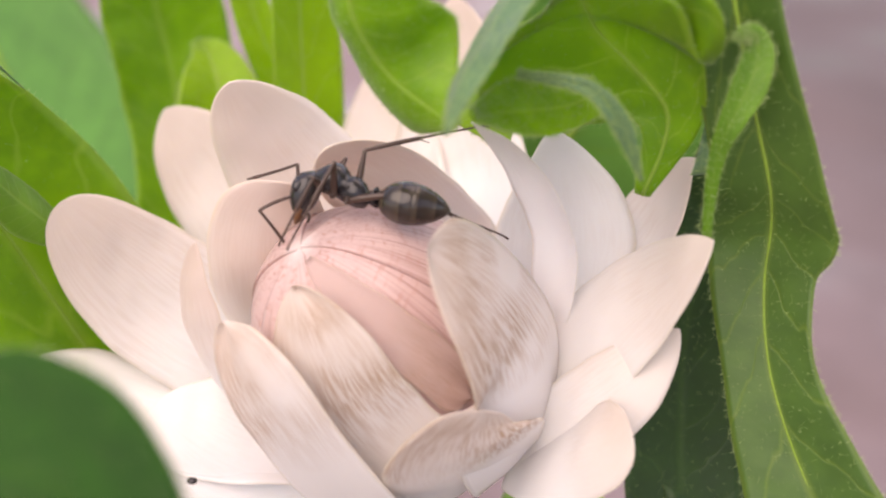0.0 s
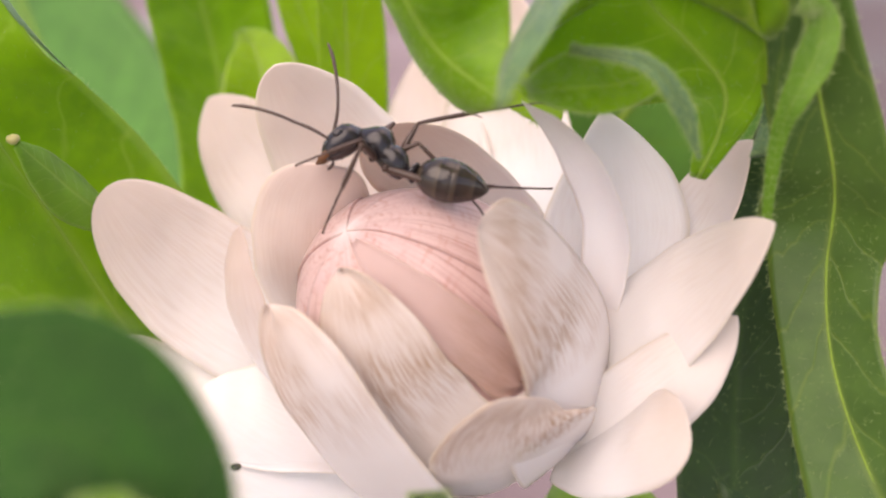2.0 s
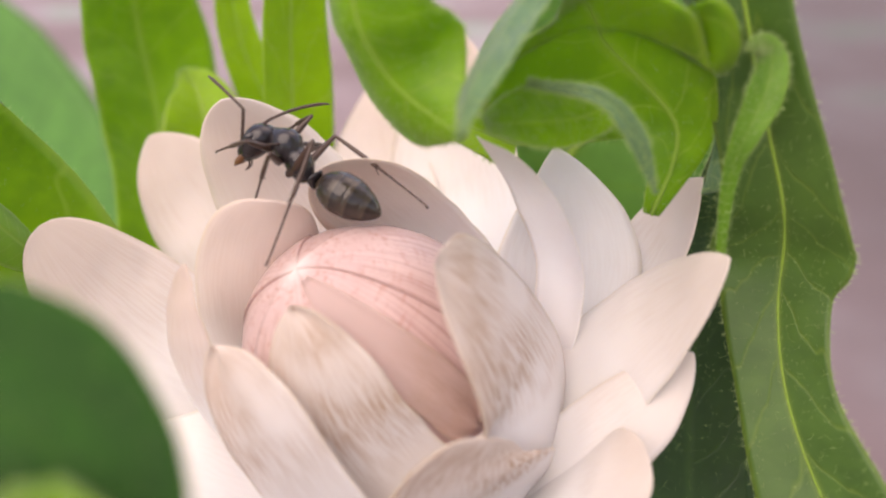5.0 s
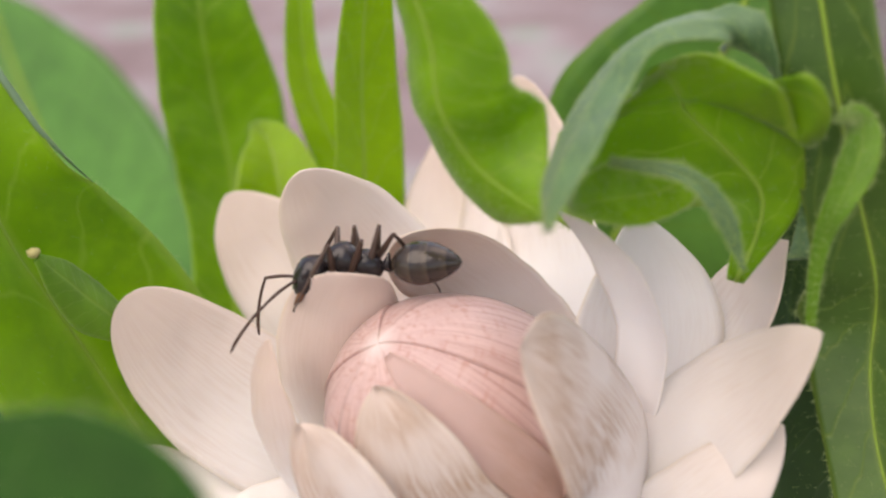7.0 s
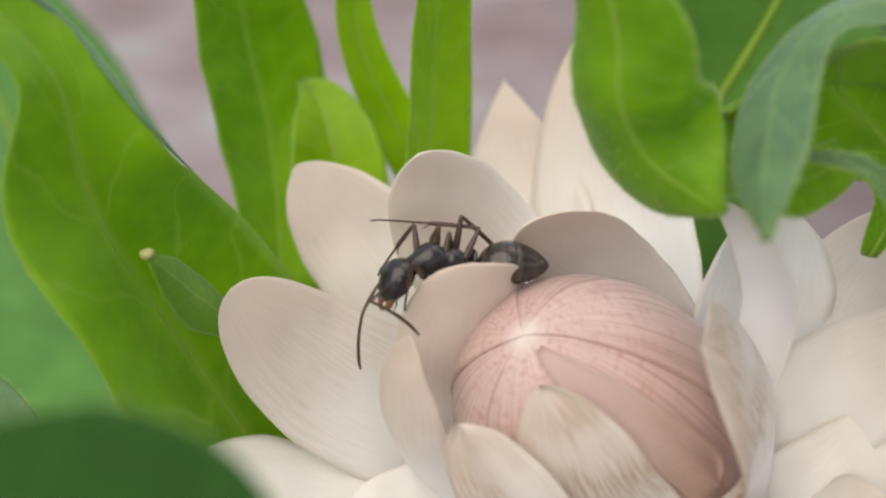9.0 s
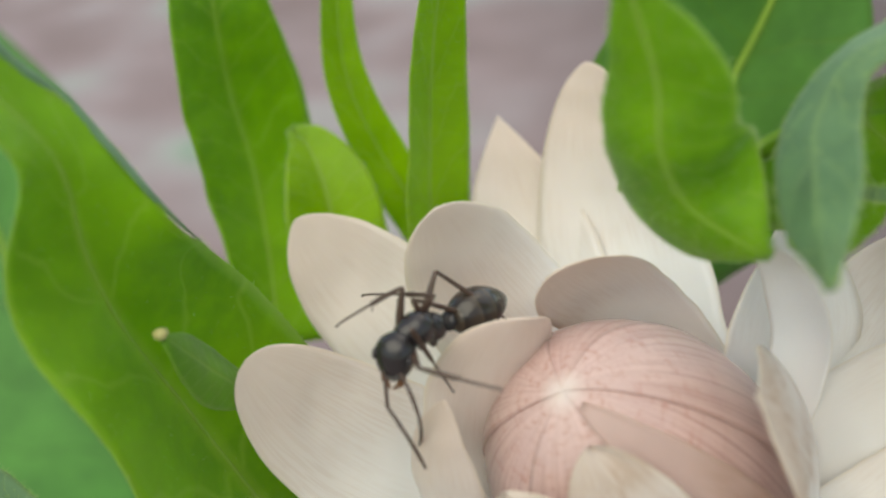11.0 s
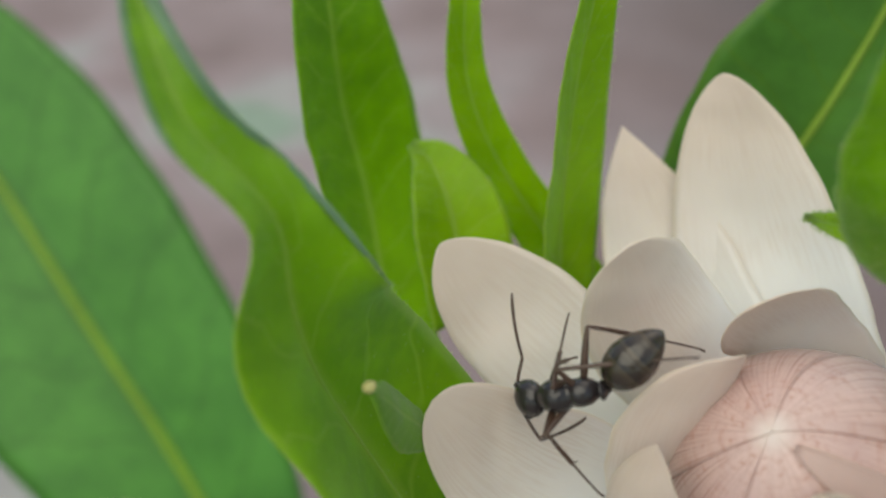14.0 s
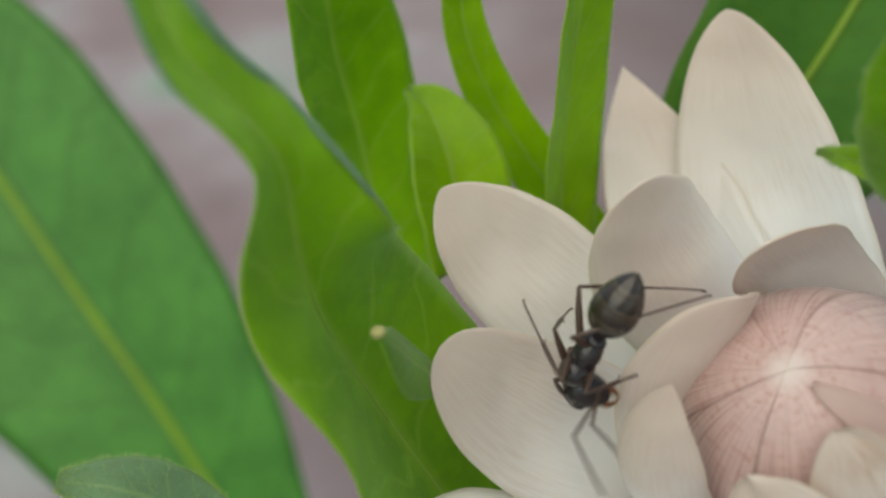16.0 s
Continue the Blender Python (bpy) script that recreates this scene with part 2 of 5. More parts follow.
# ---- building helpers ----
def part(name, bm, material, parent, label="", kind=""):
    me = bpy.data.meshes.new(name)
    bm.to_mesh(me)
    bm.free()
    me.materials.append(material)
    for p in me.polygons:
        p.use_smooth = True
    ob = new(name, me)
    ob.parent = parent
    if label or kind:
        tagged(ob, label, kind=kind)
    return ob


def spline(points, s):
    """Catmull-Rom through the points, s from 0 to 1."""
    n = len(points) - 1
    k = min(int(s * n), n - 1)
    f = s * n - k
    p = [points[max(0, min(n, k + d))] for d in (-1, 0, 1, 2)]
    if k == 0:
        p[0] = p[1] * 2 - p[2]
    if k == n - 1:
        p[3] = p[2] * 2 - p[1]
    return 0.5 * ((2 * p[1]) + (p[2] - p[0]) * f + (2 * p[0] - 5 * p[1] + 4 * p[2] - p[3]) * f * f + (3 * p[1] - p[0] - 3 * p[2] + p[3]) * f ** 3)


def blade(line, face, width, profile, cup=0.0, crease=0.0, ruffle=0.0, waves=3.0, twist=(0, 0), thick=0.012, rows=36, cols=14, seed=0, grain=0.012):
    """A thin solid blade along a spline. face: the way its upper side looks; profile(s): width share; cup: rise of the
    edges towards the face as a share of the half width; crease: V-fold; twist: degrees at base and tip. Centimetres in, metres out."""
    bm = bmesh.new()
    uvl = bm.loops.layers.uv.new("UVMap")
    line = [Vector(p) for p in line]
    faces = [Vector(f) for f in face] if isinstance(face[0], (tuple, Vector)) else [Vector(face)] * len(line)
    rng = random.Random(seed)
    ph = [rng.uniform(0, 6.28) for _ in range(6)]
    top, low, uvs = [], [], {}
    for i in range(rows + 1):
        s = 1 - (1 - i / rows) ** 1.5
        c = spline(line, s)
        tan = (spline(line, min(1, s + 0.01)) - spline(line, max(0, s - 0.01))).normalized()
        f = spline(faces, s)
        side = tan.cross(f).normalized()
        nrm = side.cross(tan).normalized()
        tw = Matrix.Rotation(radians(twist[0] + (twist[1] - twist[0]) * s), 3, tan)
        side, nrm = tw @ side, tw @ nrm
        full = 0.5 * width
        h = full * max(profile(s), 0.004)
        ra, rb = [], []
        for j in range(cols + 1):
            x = 2 * j / cols - 1
            e = abs(x)
            up = cup * (x * h) ** 2 / full + crease * h * e
            up += ruffle * h * e * e * (math.sin(waves * 6.28 * s + ph[0 if x < 0 else 1]) + 0.5 * math.sin(waves * 13.1 * s + ph[2 if x < 0 else 3]))
            hw = h
            hw *= 1 + 0.012 * math.sin(17 * s + ph[4] + x) + 0.008 * math.sin(41 * s + ph[5] - 2 * x)
            up += grain * noise.noise(V(3.1 * c.x + 2.3 * x * h + seed, 3.1 * c.y, 3.1 * c.z + 2.0 * x * h)) + 0.4 * grain * noise.noise(V(9 * c.x + 8 * x * h, 9 * c.y + seed, 9 * c.z))
            p = c + side * (x * hw) + nrm * up
            t = thick * (0.35 + 0.65 * (1 - e ** 3))
            a, b = bm.verts.new((p + nrm * t * 0.5) * CM), bm.verts.new((p - nrm * t * 0.5) * CM)
            uvs[a] = uvs[b] = (j / cols, s)
            ra.append(a)
            rb.append(b)
        top.append(ra)
        low.append(rb)
    for i in range(rows):
        for j in range(cols):
            bm.faces.new((top[i][j], top[i][j + 1], top[i + 1][j + 1], top[i + 1][j]))
            bm.faces.new((low[i][j + 1], low[i][j], low[i + 1][j], low[i + 1][j + 1]))
        for j, flip in ((0, 1), (cols, 0)):
            q = (top[i][j], top[i + 1][j], low[i + 1][j], low[i][j])
            bm.faces.new(q[::-1] if flip else q)
    for i, flip in ((0, 0), (rows, 1)):
        for j in range(cols):
            q = (top[i][j], low[i][j], low[i][j + 1], top[i][j + 1])
            bm.faces.new(q[::-1] if flip else q)
    for fc in bm.faces:
        for lp in fc.loops:
            lp[uvl].uv = uvs[lp.vert]
    bmesh.ops.recalc_face_normals(bm, faces=bm.faces)
    return bm


def bract_shape(peak=0.62, foot=0.45, point=0.55):
    """Width along a bract: narrow foot, broad shoulder, round or pointed end."""
    def f(s):
        if s < peak:
            k = s / peak
            return foot + (1 - foot) * (1 - (1 - k) ** 3.0)
        k = (s - peak) / (1 - peak)
        return max(0.0, 1 - k ** 2.2) ** point
    return f


def leaf_shape(peak=0.45, foot=0.3, point=0.8):
    def f(s):
        if s < peak:
            k = s / peak
            return foot + (1 - foot) * math.sin(k * math.pi / 2) ** 0.9
        k = (s - peak) / (1 - peak)
        return max(0.0, 1 - k ** 1.8) ** point
    return f


# ---- ground ----
def ground():
    bm = bmesh.new()
    n, size, z = 90, 60.0, -14.0
    g = [[None] * (n + 1) for _ in range(n + 1)]
    for i in range(n + 1):
        for j in range(n + 1):
            x, y = ((2 * k / n - 1) for k in (i, j))
            x, y = (math.copysign(abs(k) ** 3, k) * 4000 + k * size for k in (x, y))
            h = 0.5 * noise.noise((x * 0.2, y * 0.2, 0)) + 0.2 * noise.noise((x * 0.9, y * 0.9, 3))
            g[i][j] = bm.verts.new(Vector((x, y, z + h)) * CM)
    for i in range(n):
        for j in range(n):
            bm.faces.new((g[i][j], g[i + 1][j], g[i + 1][j + 1], g[i][j + 1]))
    ob = part("ground", bm, GROUND, None)
    tagged(ob, "mauve-grey gritty ground far below the flower, out of focus", "ground", kind="structure")


ground()

# ---- the plant with its flower head ----
BASE = V(0.646, 0.431, -1.194)
APEX = V(-0.328, 0.356, 0.376)
AXIS = (APEX - BASE).normalized()
plant = new("strawflower_plant")
plant.location = V(0.9, -1.0, -14.0) * CM
tagged(plant, "strawflower with a half-open cream bud among soft green leaves", "flower")
OFF = -plant.location


def settle(ob):
    """Keeps the mesh where it was modelled although its plant stands elsewhere."""
    ob.location = OFF
    return ob


def tube(line, radii, sides=12, rows=40):
    bm = bmesh.new()
    line = [Vector(p) for p in line]
    rings = []
    ref = V(0.31, 0.9, 0.2)
    for i in range(rows + 1):
        s = i / rows
        c = spline(line, s)
        tan = (spline(line, min(1, s + 0.01)) - spline(line, max(0, s - 0.01))).normalized()
        a = tan.cross(ref).normalized()
        b = tan.cross(a)
        k = s * (len(radii) - 1)
        m = min(int(k), len(radii) - 2)
        r = radii[m] + (radii[m + 1] - radii[m]) * (k - m)
        rings.append([bm.verts.new((c + (a * math.cos(6.2832 * q / sides) + b * math.sin(6.2832 * q / sides)) * r) * CM) for q in range(sides)])
    for r0, r1 in zip(rings, rings[1:]):
        for q in range(sides):
            bm.faces.new((r0[q], r0[(q + 1) % sides], r1[(q + 1) % sides], r1[q]))
    bm.faces.new(rings[0][::-1])
    bm.faces.new(rings[-1])
    return bm


# bud core: a pointed egg along the axis
BUD_C = (BASE * 0.42 + APEX * 0.58)
BUD_R, BUD_H = 0.547, 0.452
E1 = AXIS.cross(V(0, 1, 0.2)).normalized()
E2 = AXIS.cross(E1)


def egg(theta, phi, swell=0.0):
    """A point of the bud: theta from its tip (0) to its foot (pi)."""
    r = (BUD_R + swell) * math.sin(theta) ** 0.94
    h = (APEX - BUD_C).length if theta < math.pi / 2 else BUD_H
    return BUD_C + AXIS * ((h + swell) * math.cos(theta)) + (E1 * math.cos(phi) + E2 * math.sin(phi)) * r


def egg_mesh(swell):
    bm = bmesh.new()
    rows, cols = 28, 48
    g = [[bm.verts.new(egg(0.02 + (math.pi - 0.04) * i / rows, 6.28318 * j / cols, swell) * CM) for j in range(cols)] for i in range(rows + 1)]
    for i in range(rows):
        for j in range(cols):
            bm.faces.new((g[i][j], g[i + 1][j], g[i + 1][(j + 1) % cols], g[i][(j + 1) % cols]))
    bm.faces.new(g[0])
    bm.faces.new(g[-1][::-1])
    bmesh.ops.recalc_face_normals(bm, faces=bm.faces)
    return bm


head = settle(part("flower_head", egg_mesh(-0.02), BUD, plant, "half-open flower head of papery cream and rosy bracts"))


CLOSE = V(-0.308, 0.237, 0.429)  # where the bud's bracts meet, a little off its axis
POLE = min(((egg(0.02 * i, 0.1 * j) - CLOSE).length, i, j) for i in range(60) for j in range(63))
POLE = (0.02 * POLE[1], 0.1 * POLE[2])
Z1 = AXIS * math.cos(POLE[0]) + (E1 * math.cos(POLE[1]) + E2 * math.sin(POLE[1])) * math.sin(POLE[0])
Z2 = Z1.cross(V(0, 1, 0.2)).normalized()
Z3 = Z1.cross(Z2)


def closing(theta, phi, swell):
    """A point of the bud, by angles about the place where its bracts meet."""
    d = Z1 * math.cos(theta) + (Z2 * math.cos(phi) + Z3 * math.sin(phi)) * math.sin(theta)
    return egg(math.acos(max(-1, min(1, d.dot(AXIS)))), math.atan2(d.dot(E2), d.dot(E1)), swell)


def bud_bract(phi, spread, swell, turn):
    """A bract wrapped round the bud, closing at its tip."""
    bm = bmesh.new()
    uvl = bm.loops.layers.uv.new("UVMap")
    rows, cols = 30, 18
    g, low, uvs = [], [], {}
    for i in range(rows + 1):
        s = i / rows
        th = 2.1 * (1 - s) + 0.002 * s
        ra, rb = [], []
        for j in range(cols + 1):
            x = 2 * j / cols - 1
            w = spread * (0.6 + 0.5 * s if s < 0.8 else 1.0)
            ph = phi + turn * s + x * w
            edge = 0.004 + 0.003 * abs(x) ** 4
            a = bm.verts.new(closing(th, ph, swell + edge) * CM)
            b = bm.verts.new(closing(th, ph, swell - 0.006) * CM)
            uvs[a] = uvs[b] = (j / cols, s)
            ra.append(a)
            rb.append(b)
        g.append(ra)
        low.append(rb)
    for i in range(rows):
        for j in range(cols):
            bm.faces.new((g[i][j], g[i][j + 1], g[i + 1][j + 1], g[i + 1][j]))
            bm.faces.new((low[i][j + 1], low[i][j], low[i + 1][j], low[i + 1][j + 1]))
        for j in (0, cols):
            bm.faces.new((g[i][j], g[i + 1][j], low[i + 1][j], low[i][j]))
    for fc in bm.faces:
        for lp in fc.loops:
            lp[uvl].uv = uvs[lp.vert]
    bmesh.ops.recalc_face_normals(bm, faces=bm.faces)
    return part("bud_bract", bm, BUD, head)


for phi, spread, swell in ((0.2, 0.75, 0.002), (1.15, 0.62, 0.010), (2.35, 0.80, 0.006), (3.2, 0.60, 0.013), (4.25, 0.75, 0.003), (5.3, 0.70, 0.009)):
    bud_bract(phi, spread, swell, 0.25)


def bract(root, bend, tip, width, material=CREAM, face=(0, -1, 0), cup=0.3, peak=0.6, foot=0.5, point=0.6, seed=0, ruffle=0.0):
    """One bract that arches from the receptacle past bend to its tip; face: the way its inner side looks."""
    a, b, c = Vector(root), Vector(bend), Vector(tip)
    line = [a * (1 - s) ** 2 + b * (2 * s * (1 - s)) + c * s * s for s in (k / 8 for k in range(9))]
    bm = blade(line, Vector(face), width, bract_shape(peak, foot, point), cup=cup, ruffle=ruffle, thick=0.008, seed=seed, grain=0.02)
    return part("bract", bm, material, head)


def wrapped_bract(foot, mid, tip, width, material, seed=0, peak=0.6, point=0.6, heel=0.55):
    """A bract that hugs the bud; each point is (angle from the bud's tip, angle round it, distance off it); heel: width share
    of its foot."""
    ctl = [Vector(p) for p in (foot, mid, tip)]
    prof = bract_shape(peak, heel, point)
    bm = bmesh.new()
    uvl = bm.loops.layers.uv.new("UVMap")
    rows, cols = 36, 18
    top, low, uvs = [], [], {}
    rng = random.Random(seed)
    a0, a1 = rng.uniform(0, 6), rng.uniform(0, 6)
    for i in range(rows + 1):
        s = 1 - (1 - i / rows) ** 1.5
        th, ph, sw = spline(ctl, s)
        d = spline(ctl, min(1, s + 0.02)) - spline(ctl, max(0, s - 0.02))
        r = (BUD_R + sw) * max(0.25, math.sin(th))
        slant = math.atan2(d.y * r, -d.x * BUD_R)
        half = 0.5 * width * max(prof(s), 0.004) * (1 + 0.02 * math.sin(23 * s + a0))
        ra, rb = [], []
        for j in range(cols + 1):
            x = 2 * j / cols - 1
            th2 = th + x * half * math.sin(slant) / BUD_R
            ph2 = ph + x * half * math.cos(slant) / r
            lift = sw + 0.01 * x ** 4 + 0.012 * s * s * math.sin(4 * x + a1)
            a, b = bm.verts.new(egg(min(3.1, max(0.03, th2)), ph2, lift + 0.004) * CM), bm.verts.new(egg(min(3.1, max(0.03, th2)), ph2, lift - 0.004) * CM)
            uvs[a] = uvs[b] = (j / cols, s)
            ra.append(a)
            rb.append(b)
        top.append(ra)
        low.append(rb)
    for i in range(rows):
        for j in range(cols):
            bm.faces.new((top[i][j], top[i][j + 1], top[i + 1][j + 1], top[i + 1][j]))
            bm.faces.new((low[i][j + 1], low[i][j], low[i + 1][j], low[i + 1][j + 1]))
        for j in (0, cols):
            bm.faces.new((top[i][j], top[i + 1][j], low[i + 1][j], low[i][j]))
    for i in (0, rows):
        for j in range(cols):
            bm.faces.new((top[i][j], low[i][j], low[i][j + 1], top[i][j + 1]))
    for fc in bm.faces:
        for lp in fc.loops:
            lp[uvl].uv = uvs[lp.vert]
    bmesh.ops.recalc_face_normals(bm, faces=bm.faces)
    return part("bract", bm, material, head)


# spreading bracts round the side and the back
bract((0.063, 0.588, -0.623), (-0.881, 0.572, -0.421), (-1.377, 0.639, 0.365), 0.615, CREAM, (0.363, -0.836, 0.412), cup=0.09, peak=0.56, foot=0.54, point=0.49, seed=1)
bract((0.107, 0.598, -0.717), (-0.692, 1.236, -0.242), (-1.239, 1.565, 0.402), 0.632, CREAM, (-0.047, -0.958, 0.282), cup=0.12, peak=0.64, foot=0.60, point=0.67, seed=2)
bract((0.331, 0.909, -0.575), (-0.385, 1.078, -0.065), (-0.641, 0.796, 0.832), 0.617, TIPPED, (-0.028, -0.838, 0.545), cup=-0.40, peak=0.55, foot=0.59, point=0.58, seed=3)
bract((0.203, 0.662, -0.604), (-0.139, 1.444, -0.278), (-0.208, 2.263, 0.494), 0.634, CREAM, (-0.196, -0.840, 0.507), cup=0.28, peak=0.55, foot=0.30, point=1.04, seed=4)
bract((0.341, 0.648, -0.547), (0.265, 1.505, -0.144), (0.193, 2.042, 0.824), 0.791, CREAM, (-0.466, -0.794, 0.391), cup=0.17, peak=0.45, foot=0.60, point=0.65, seed=5)
bract((0.550, 0.703, -0.389), (0.177, 1.142, 0.171), (-0.239, 0.604, 0.623), 0.447, TIPPED, (-0.236, -0.953, 0.189), cup=0.26, peak=0.80, foot=0.63, point=0.54, seed=6)
# bracts on the far side of the bud, each one in front of the next
bract((0.507, 0.470, -0.472), (1.069, 0.789, -0.025), (1.195, 0.677, 0.557), 0.465, CREAM, (-0.615, -0.171, 0.770), cup=0.22, peak=0.66, foot=0.30, point=0.86, seed=10)
bract((0.491, 0.523, -0.464), (0.785, 0.774, -0.144), (0.632, 0.752, 0.661), 0.621, WHITE, (0.183, -0.893, 0.412), cup=0.27, peak=0.61, foot=0.60, point=1.03, seed=8)
bract((0.494, 0.467, -0.496), (0.940, 0.638, 0.326), (0.329, 0.423, 0.817), 0.215, WHITE, (-0.624, -0.744, 0.240), cup=0.41, peak=0.56, foot=0.65, point=1.00, seed=7)
wrapped_bract((2.329, 2.298, 0.063), (1.547, 2.687, 0.080), (0.901, 2.579, 0.349), 0.671, TANNED, seed=17, peak=0.50, point=0.62)
bract((0.464, 0.411, -0.430), (0.764, 0.342, -0.073), (1.150, 0.133, 0.505), 0.500, SOFT, (-0.492, -0.418, 0.764), cup=-0.21, peak=0.44, foot=0.70, point=0.72, seed=11)
bract((0.480, 0.281, -0.499), (0.656, -0.102, -0.284), (1.095, 0.175, 0.105), 0.332, SOFT, (-0.357, -0.681, 0.639), cup=-0.18, peak=0.60, foot=0.70, point=0.77, seed=12)
# low front bracts
bract((0.509, 0.185, -0.580), (0.644, -0.154, -0.271), (0.887, -0.166, -0.057), 0.354, SOFT, (-0.225, -0.374, 0.899), cup=-0.29, peak=0.68, foot=0.69, point=0.46, seed=13)
bract((0.463, 0.168, -0.614), (0.246, -0.346, -0.222), (0.389, -0.222, 0.041), 0.622, TANNED, (-0.392, 0.841, 0.374), cup=0.15, peak=0.47, foot=0.25, point=0.41, seed=14)
wrapped_bract((2.295, 2.032, 0.020), (1.314, 1.685, 0.030), (0.549, 1.821, 0.122), 0.468, TANNED, seed=16, peak=0.43, point=0.62)
wrapped_bract((2.398, 1.205, 0.077), (1.196, 1.283, 0.123), (0.617, 1.093, 0.183), 0.454, TANNED, seed=15, peak=0.35, point=0.62)
wrapped_bract((0.33, 2.05, 0.020), (1.00, 2.24, 0.024), (1.44, 2.33, 0.030), 0.19, STREAKED, seed=22, peak=0.86, point=0.35, heel=0.12)
# bracts close to the bud
bract((-0.05, 0.25, -0.75), (-0.5, -0.05, -0.55), (-0.953, 0.194, -0.315), 0.66, WHITE, (0.35, -0.5, 0.8), seed=21)
bract((-0.143, 0.717, -0.796), (-0.660, 0.435, -0.207), (-0.388, 0.442, 0.563), 0.522, ROSY, (-0.208, 0.939, 0.275), cup=0.45, peak=0.65, foot=0.60, point=0.35, seed=18)
bract((-0.029, 0.284, -0.748), (-0.945, 0.098, -0.308), (-0.677, 0.265, 0.401), 0.325, CREAM, (0.679, 0.676, -0.287), cup=0.37, peak=0.69, foot=0.60, point=0.83, seed=19)
under = bract((0.055, 0.353, -0.733), (-0.823, 0.028, -0.544), (-1.632, 0.356, -0.278), 0.574, WHITE, (0.345, 0.081, 0.935), cup=0.27, peak=0.80, foot=0.30, point=0.49, seed=20)
bm = bmesh.new()
bmesh.ops.create_icosphere(bm, subdivisions=2, radius=1.0)
for v in bm.verts:
    v.co = (Vector((-0.668, -0.24, -0.30)) + Vector((v.co.x * 0.02, v.co.y * 0.015, v.co.z * 0.012))) * CM
part("speck", bm, SHELL, under, "tiny dark speck")

settle(part("stem", tube([BASE + AXIS * 0.1, BASE - AXIS * 0.6, V(0.8, -0.8, -4), V(0.9, -1.0, -9), V(0.9, -1.0, -14.2)], [0.2, 0.16, 0.17, 0.19, 0.22]), GREEN, plant, "pale green downy stem"))


def down_of(bm, rows, cols, seed):
    """Short pale hairs along the edges of a blade and scattered over it."""
    rng = random.Random(seed + 500)
    bm.verts.ensure_lookup_table()
    at = lambda i, j: bm.verts[2 * (i * (cols + 1) + j)].co.copy()
    out = bmesh.new()
    def hair(p, d, size):
        side = d.cross(V(rng.uniform(-1, 1), rng.uniform(-1, 1), rng.uniform(-1, 1))).normalized() * 0.0011 * CM
        out.faces.new([out.verts.new(q) for q in (p - side, p + side, p + d.normalized() * size * CM)])
    for _ in range(800):
        i, j = rng.randrange(rows), rng.choice((0, cols))
        p = at(i, j).lerp(at(i + 1, j), rng.random())
        d = (p - at(i, 4 if j == 0 else cols - 4)).normalized() + V(rng.gauss(0, 0.5), rng.gauss(0, 0.5), rng.gauss(0, 0.5))
        hair(p, d, rng.uniform(0.008, 0.028))
    for _ in range(1500):
        i, j = rng.randrange(rows), rng.randrange(1, cols)
        p = at(i, j).lerp(at(i + 1, j), rng.random()).lerp(at(i, j - 1), rng.random())
        n = (at(i + 1, j) - at(i, j)).cross(at(i, j - 1) - at(i, j)).normalized()
        n = n if n.y < 0 else -n
        hair(p, n + V(rng.gauss(0, 0.6), rng.gauss(0, 0.6), rng.gauss(0, 0.6)), rng.uniform(0.007, 0.017))
    return out


def leaf(line, widths, material=GREEN, face=(0, -0.8, 0.6), label="", downy=True, ribbed=True, **kw):
    """A leaf along a line with its width at even steps from foot to tip."""
    full = max(widths)
    ctl = [V(w / full, 0, 0) for w in widths]
    bm = blade(line, face, full, lambda s: spline(ctl, s).x, rows=56, cols=16, **{"thick": 0.02, "cup": 0.15, **kw})
    fuzz = down_of(bm, 56, 16, kw["seed"])
    spine = [bm.verts[2 * (i * 17 + 8)].co / CM for i in range(0, 53, 4)]
    ob = settle(part("leaf", bm, material, plant, label))
    if downy:
        if ribbed:
            part("midrib", tube(spine, [0.008, 0.005, 0.0035, 0.0015], 8, 44), RIB, ob, "pale raised midrib")
        part("down", fuzz, HAIR, ob, "fine pale down", kind="stuff")
    return ob


# wavy leaf on the left with a small wart
wavy = leaf([(-1.264, 0.648, -0.993), (-1.609, 0.687, -0.019), (-1.781, 0.585, 0.713), (-1.779, 0.573, 1.250), (-1.966, 0.593, 1.632), (-2.090, 1.015, 2.058), (-2.181, 1.608, 2.355)],
     [0.83, 1.02, 0.72, 0.33, 0.19, 0.01, 0.03], GREEN, (0.316, -0.348, 0.883), crease=0.28, ruffle=0.05, seed=31, label="wavy leaf folded along its midrib")
def rolled_margin(ob, j, first, last, wide, face):
    """The edge of a leaf turned up, so that its bluish underside shows."""
    at = [ob.data.vertices[2 * (i * 17 + j)].co / CM for i in range(first, last, 4)]
    ctl = [V(w, 0, 0) for w in (0.02, 0.3, 0.4, 0.5, 0.8, 1.0, 0.3)]
    part("margin", blade(at, face, wide, lambda s: spline(ctl, s).x, cup=-0.5, thick=0.012, rows=50, cols=6, seed=j), MARGIN, ob, "rolled bluish margin")


right = max((0, 16), key=lambda j: wavy.data.vertices[2 * (20 * 17 + j)].co.x)
rolled_margin(wavy, right, 14, 54, 0.09, (0.75, -0.55, 0.35))
rolled_margin(wavy, 16 - right, 24, 52, 0.045, (0.0, -0.8, 0.6))
flap = leaf([(-1.42, 0.63, 0.24), (-1.47, 0.575, 0.36), (-1.53, 0.50, 0.52), (-1.575, 0.445, 0.64)], [0.16, 0.23, 0.17, 0.04], EAR, (0.1, -0.42, 0.85), seed=46, cup=-0.3, downy=False, label="small ear-shaped leaf on the wavy one")
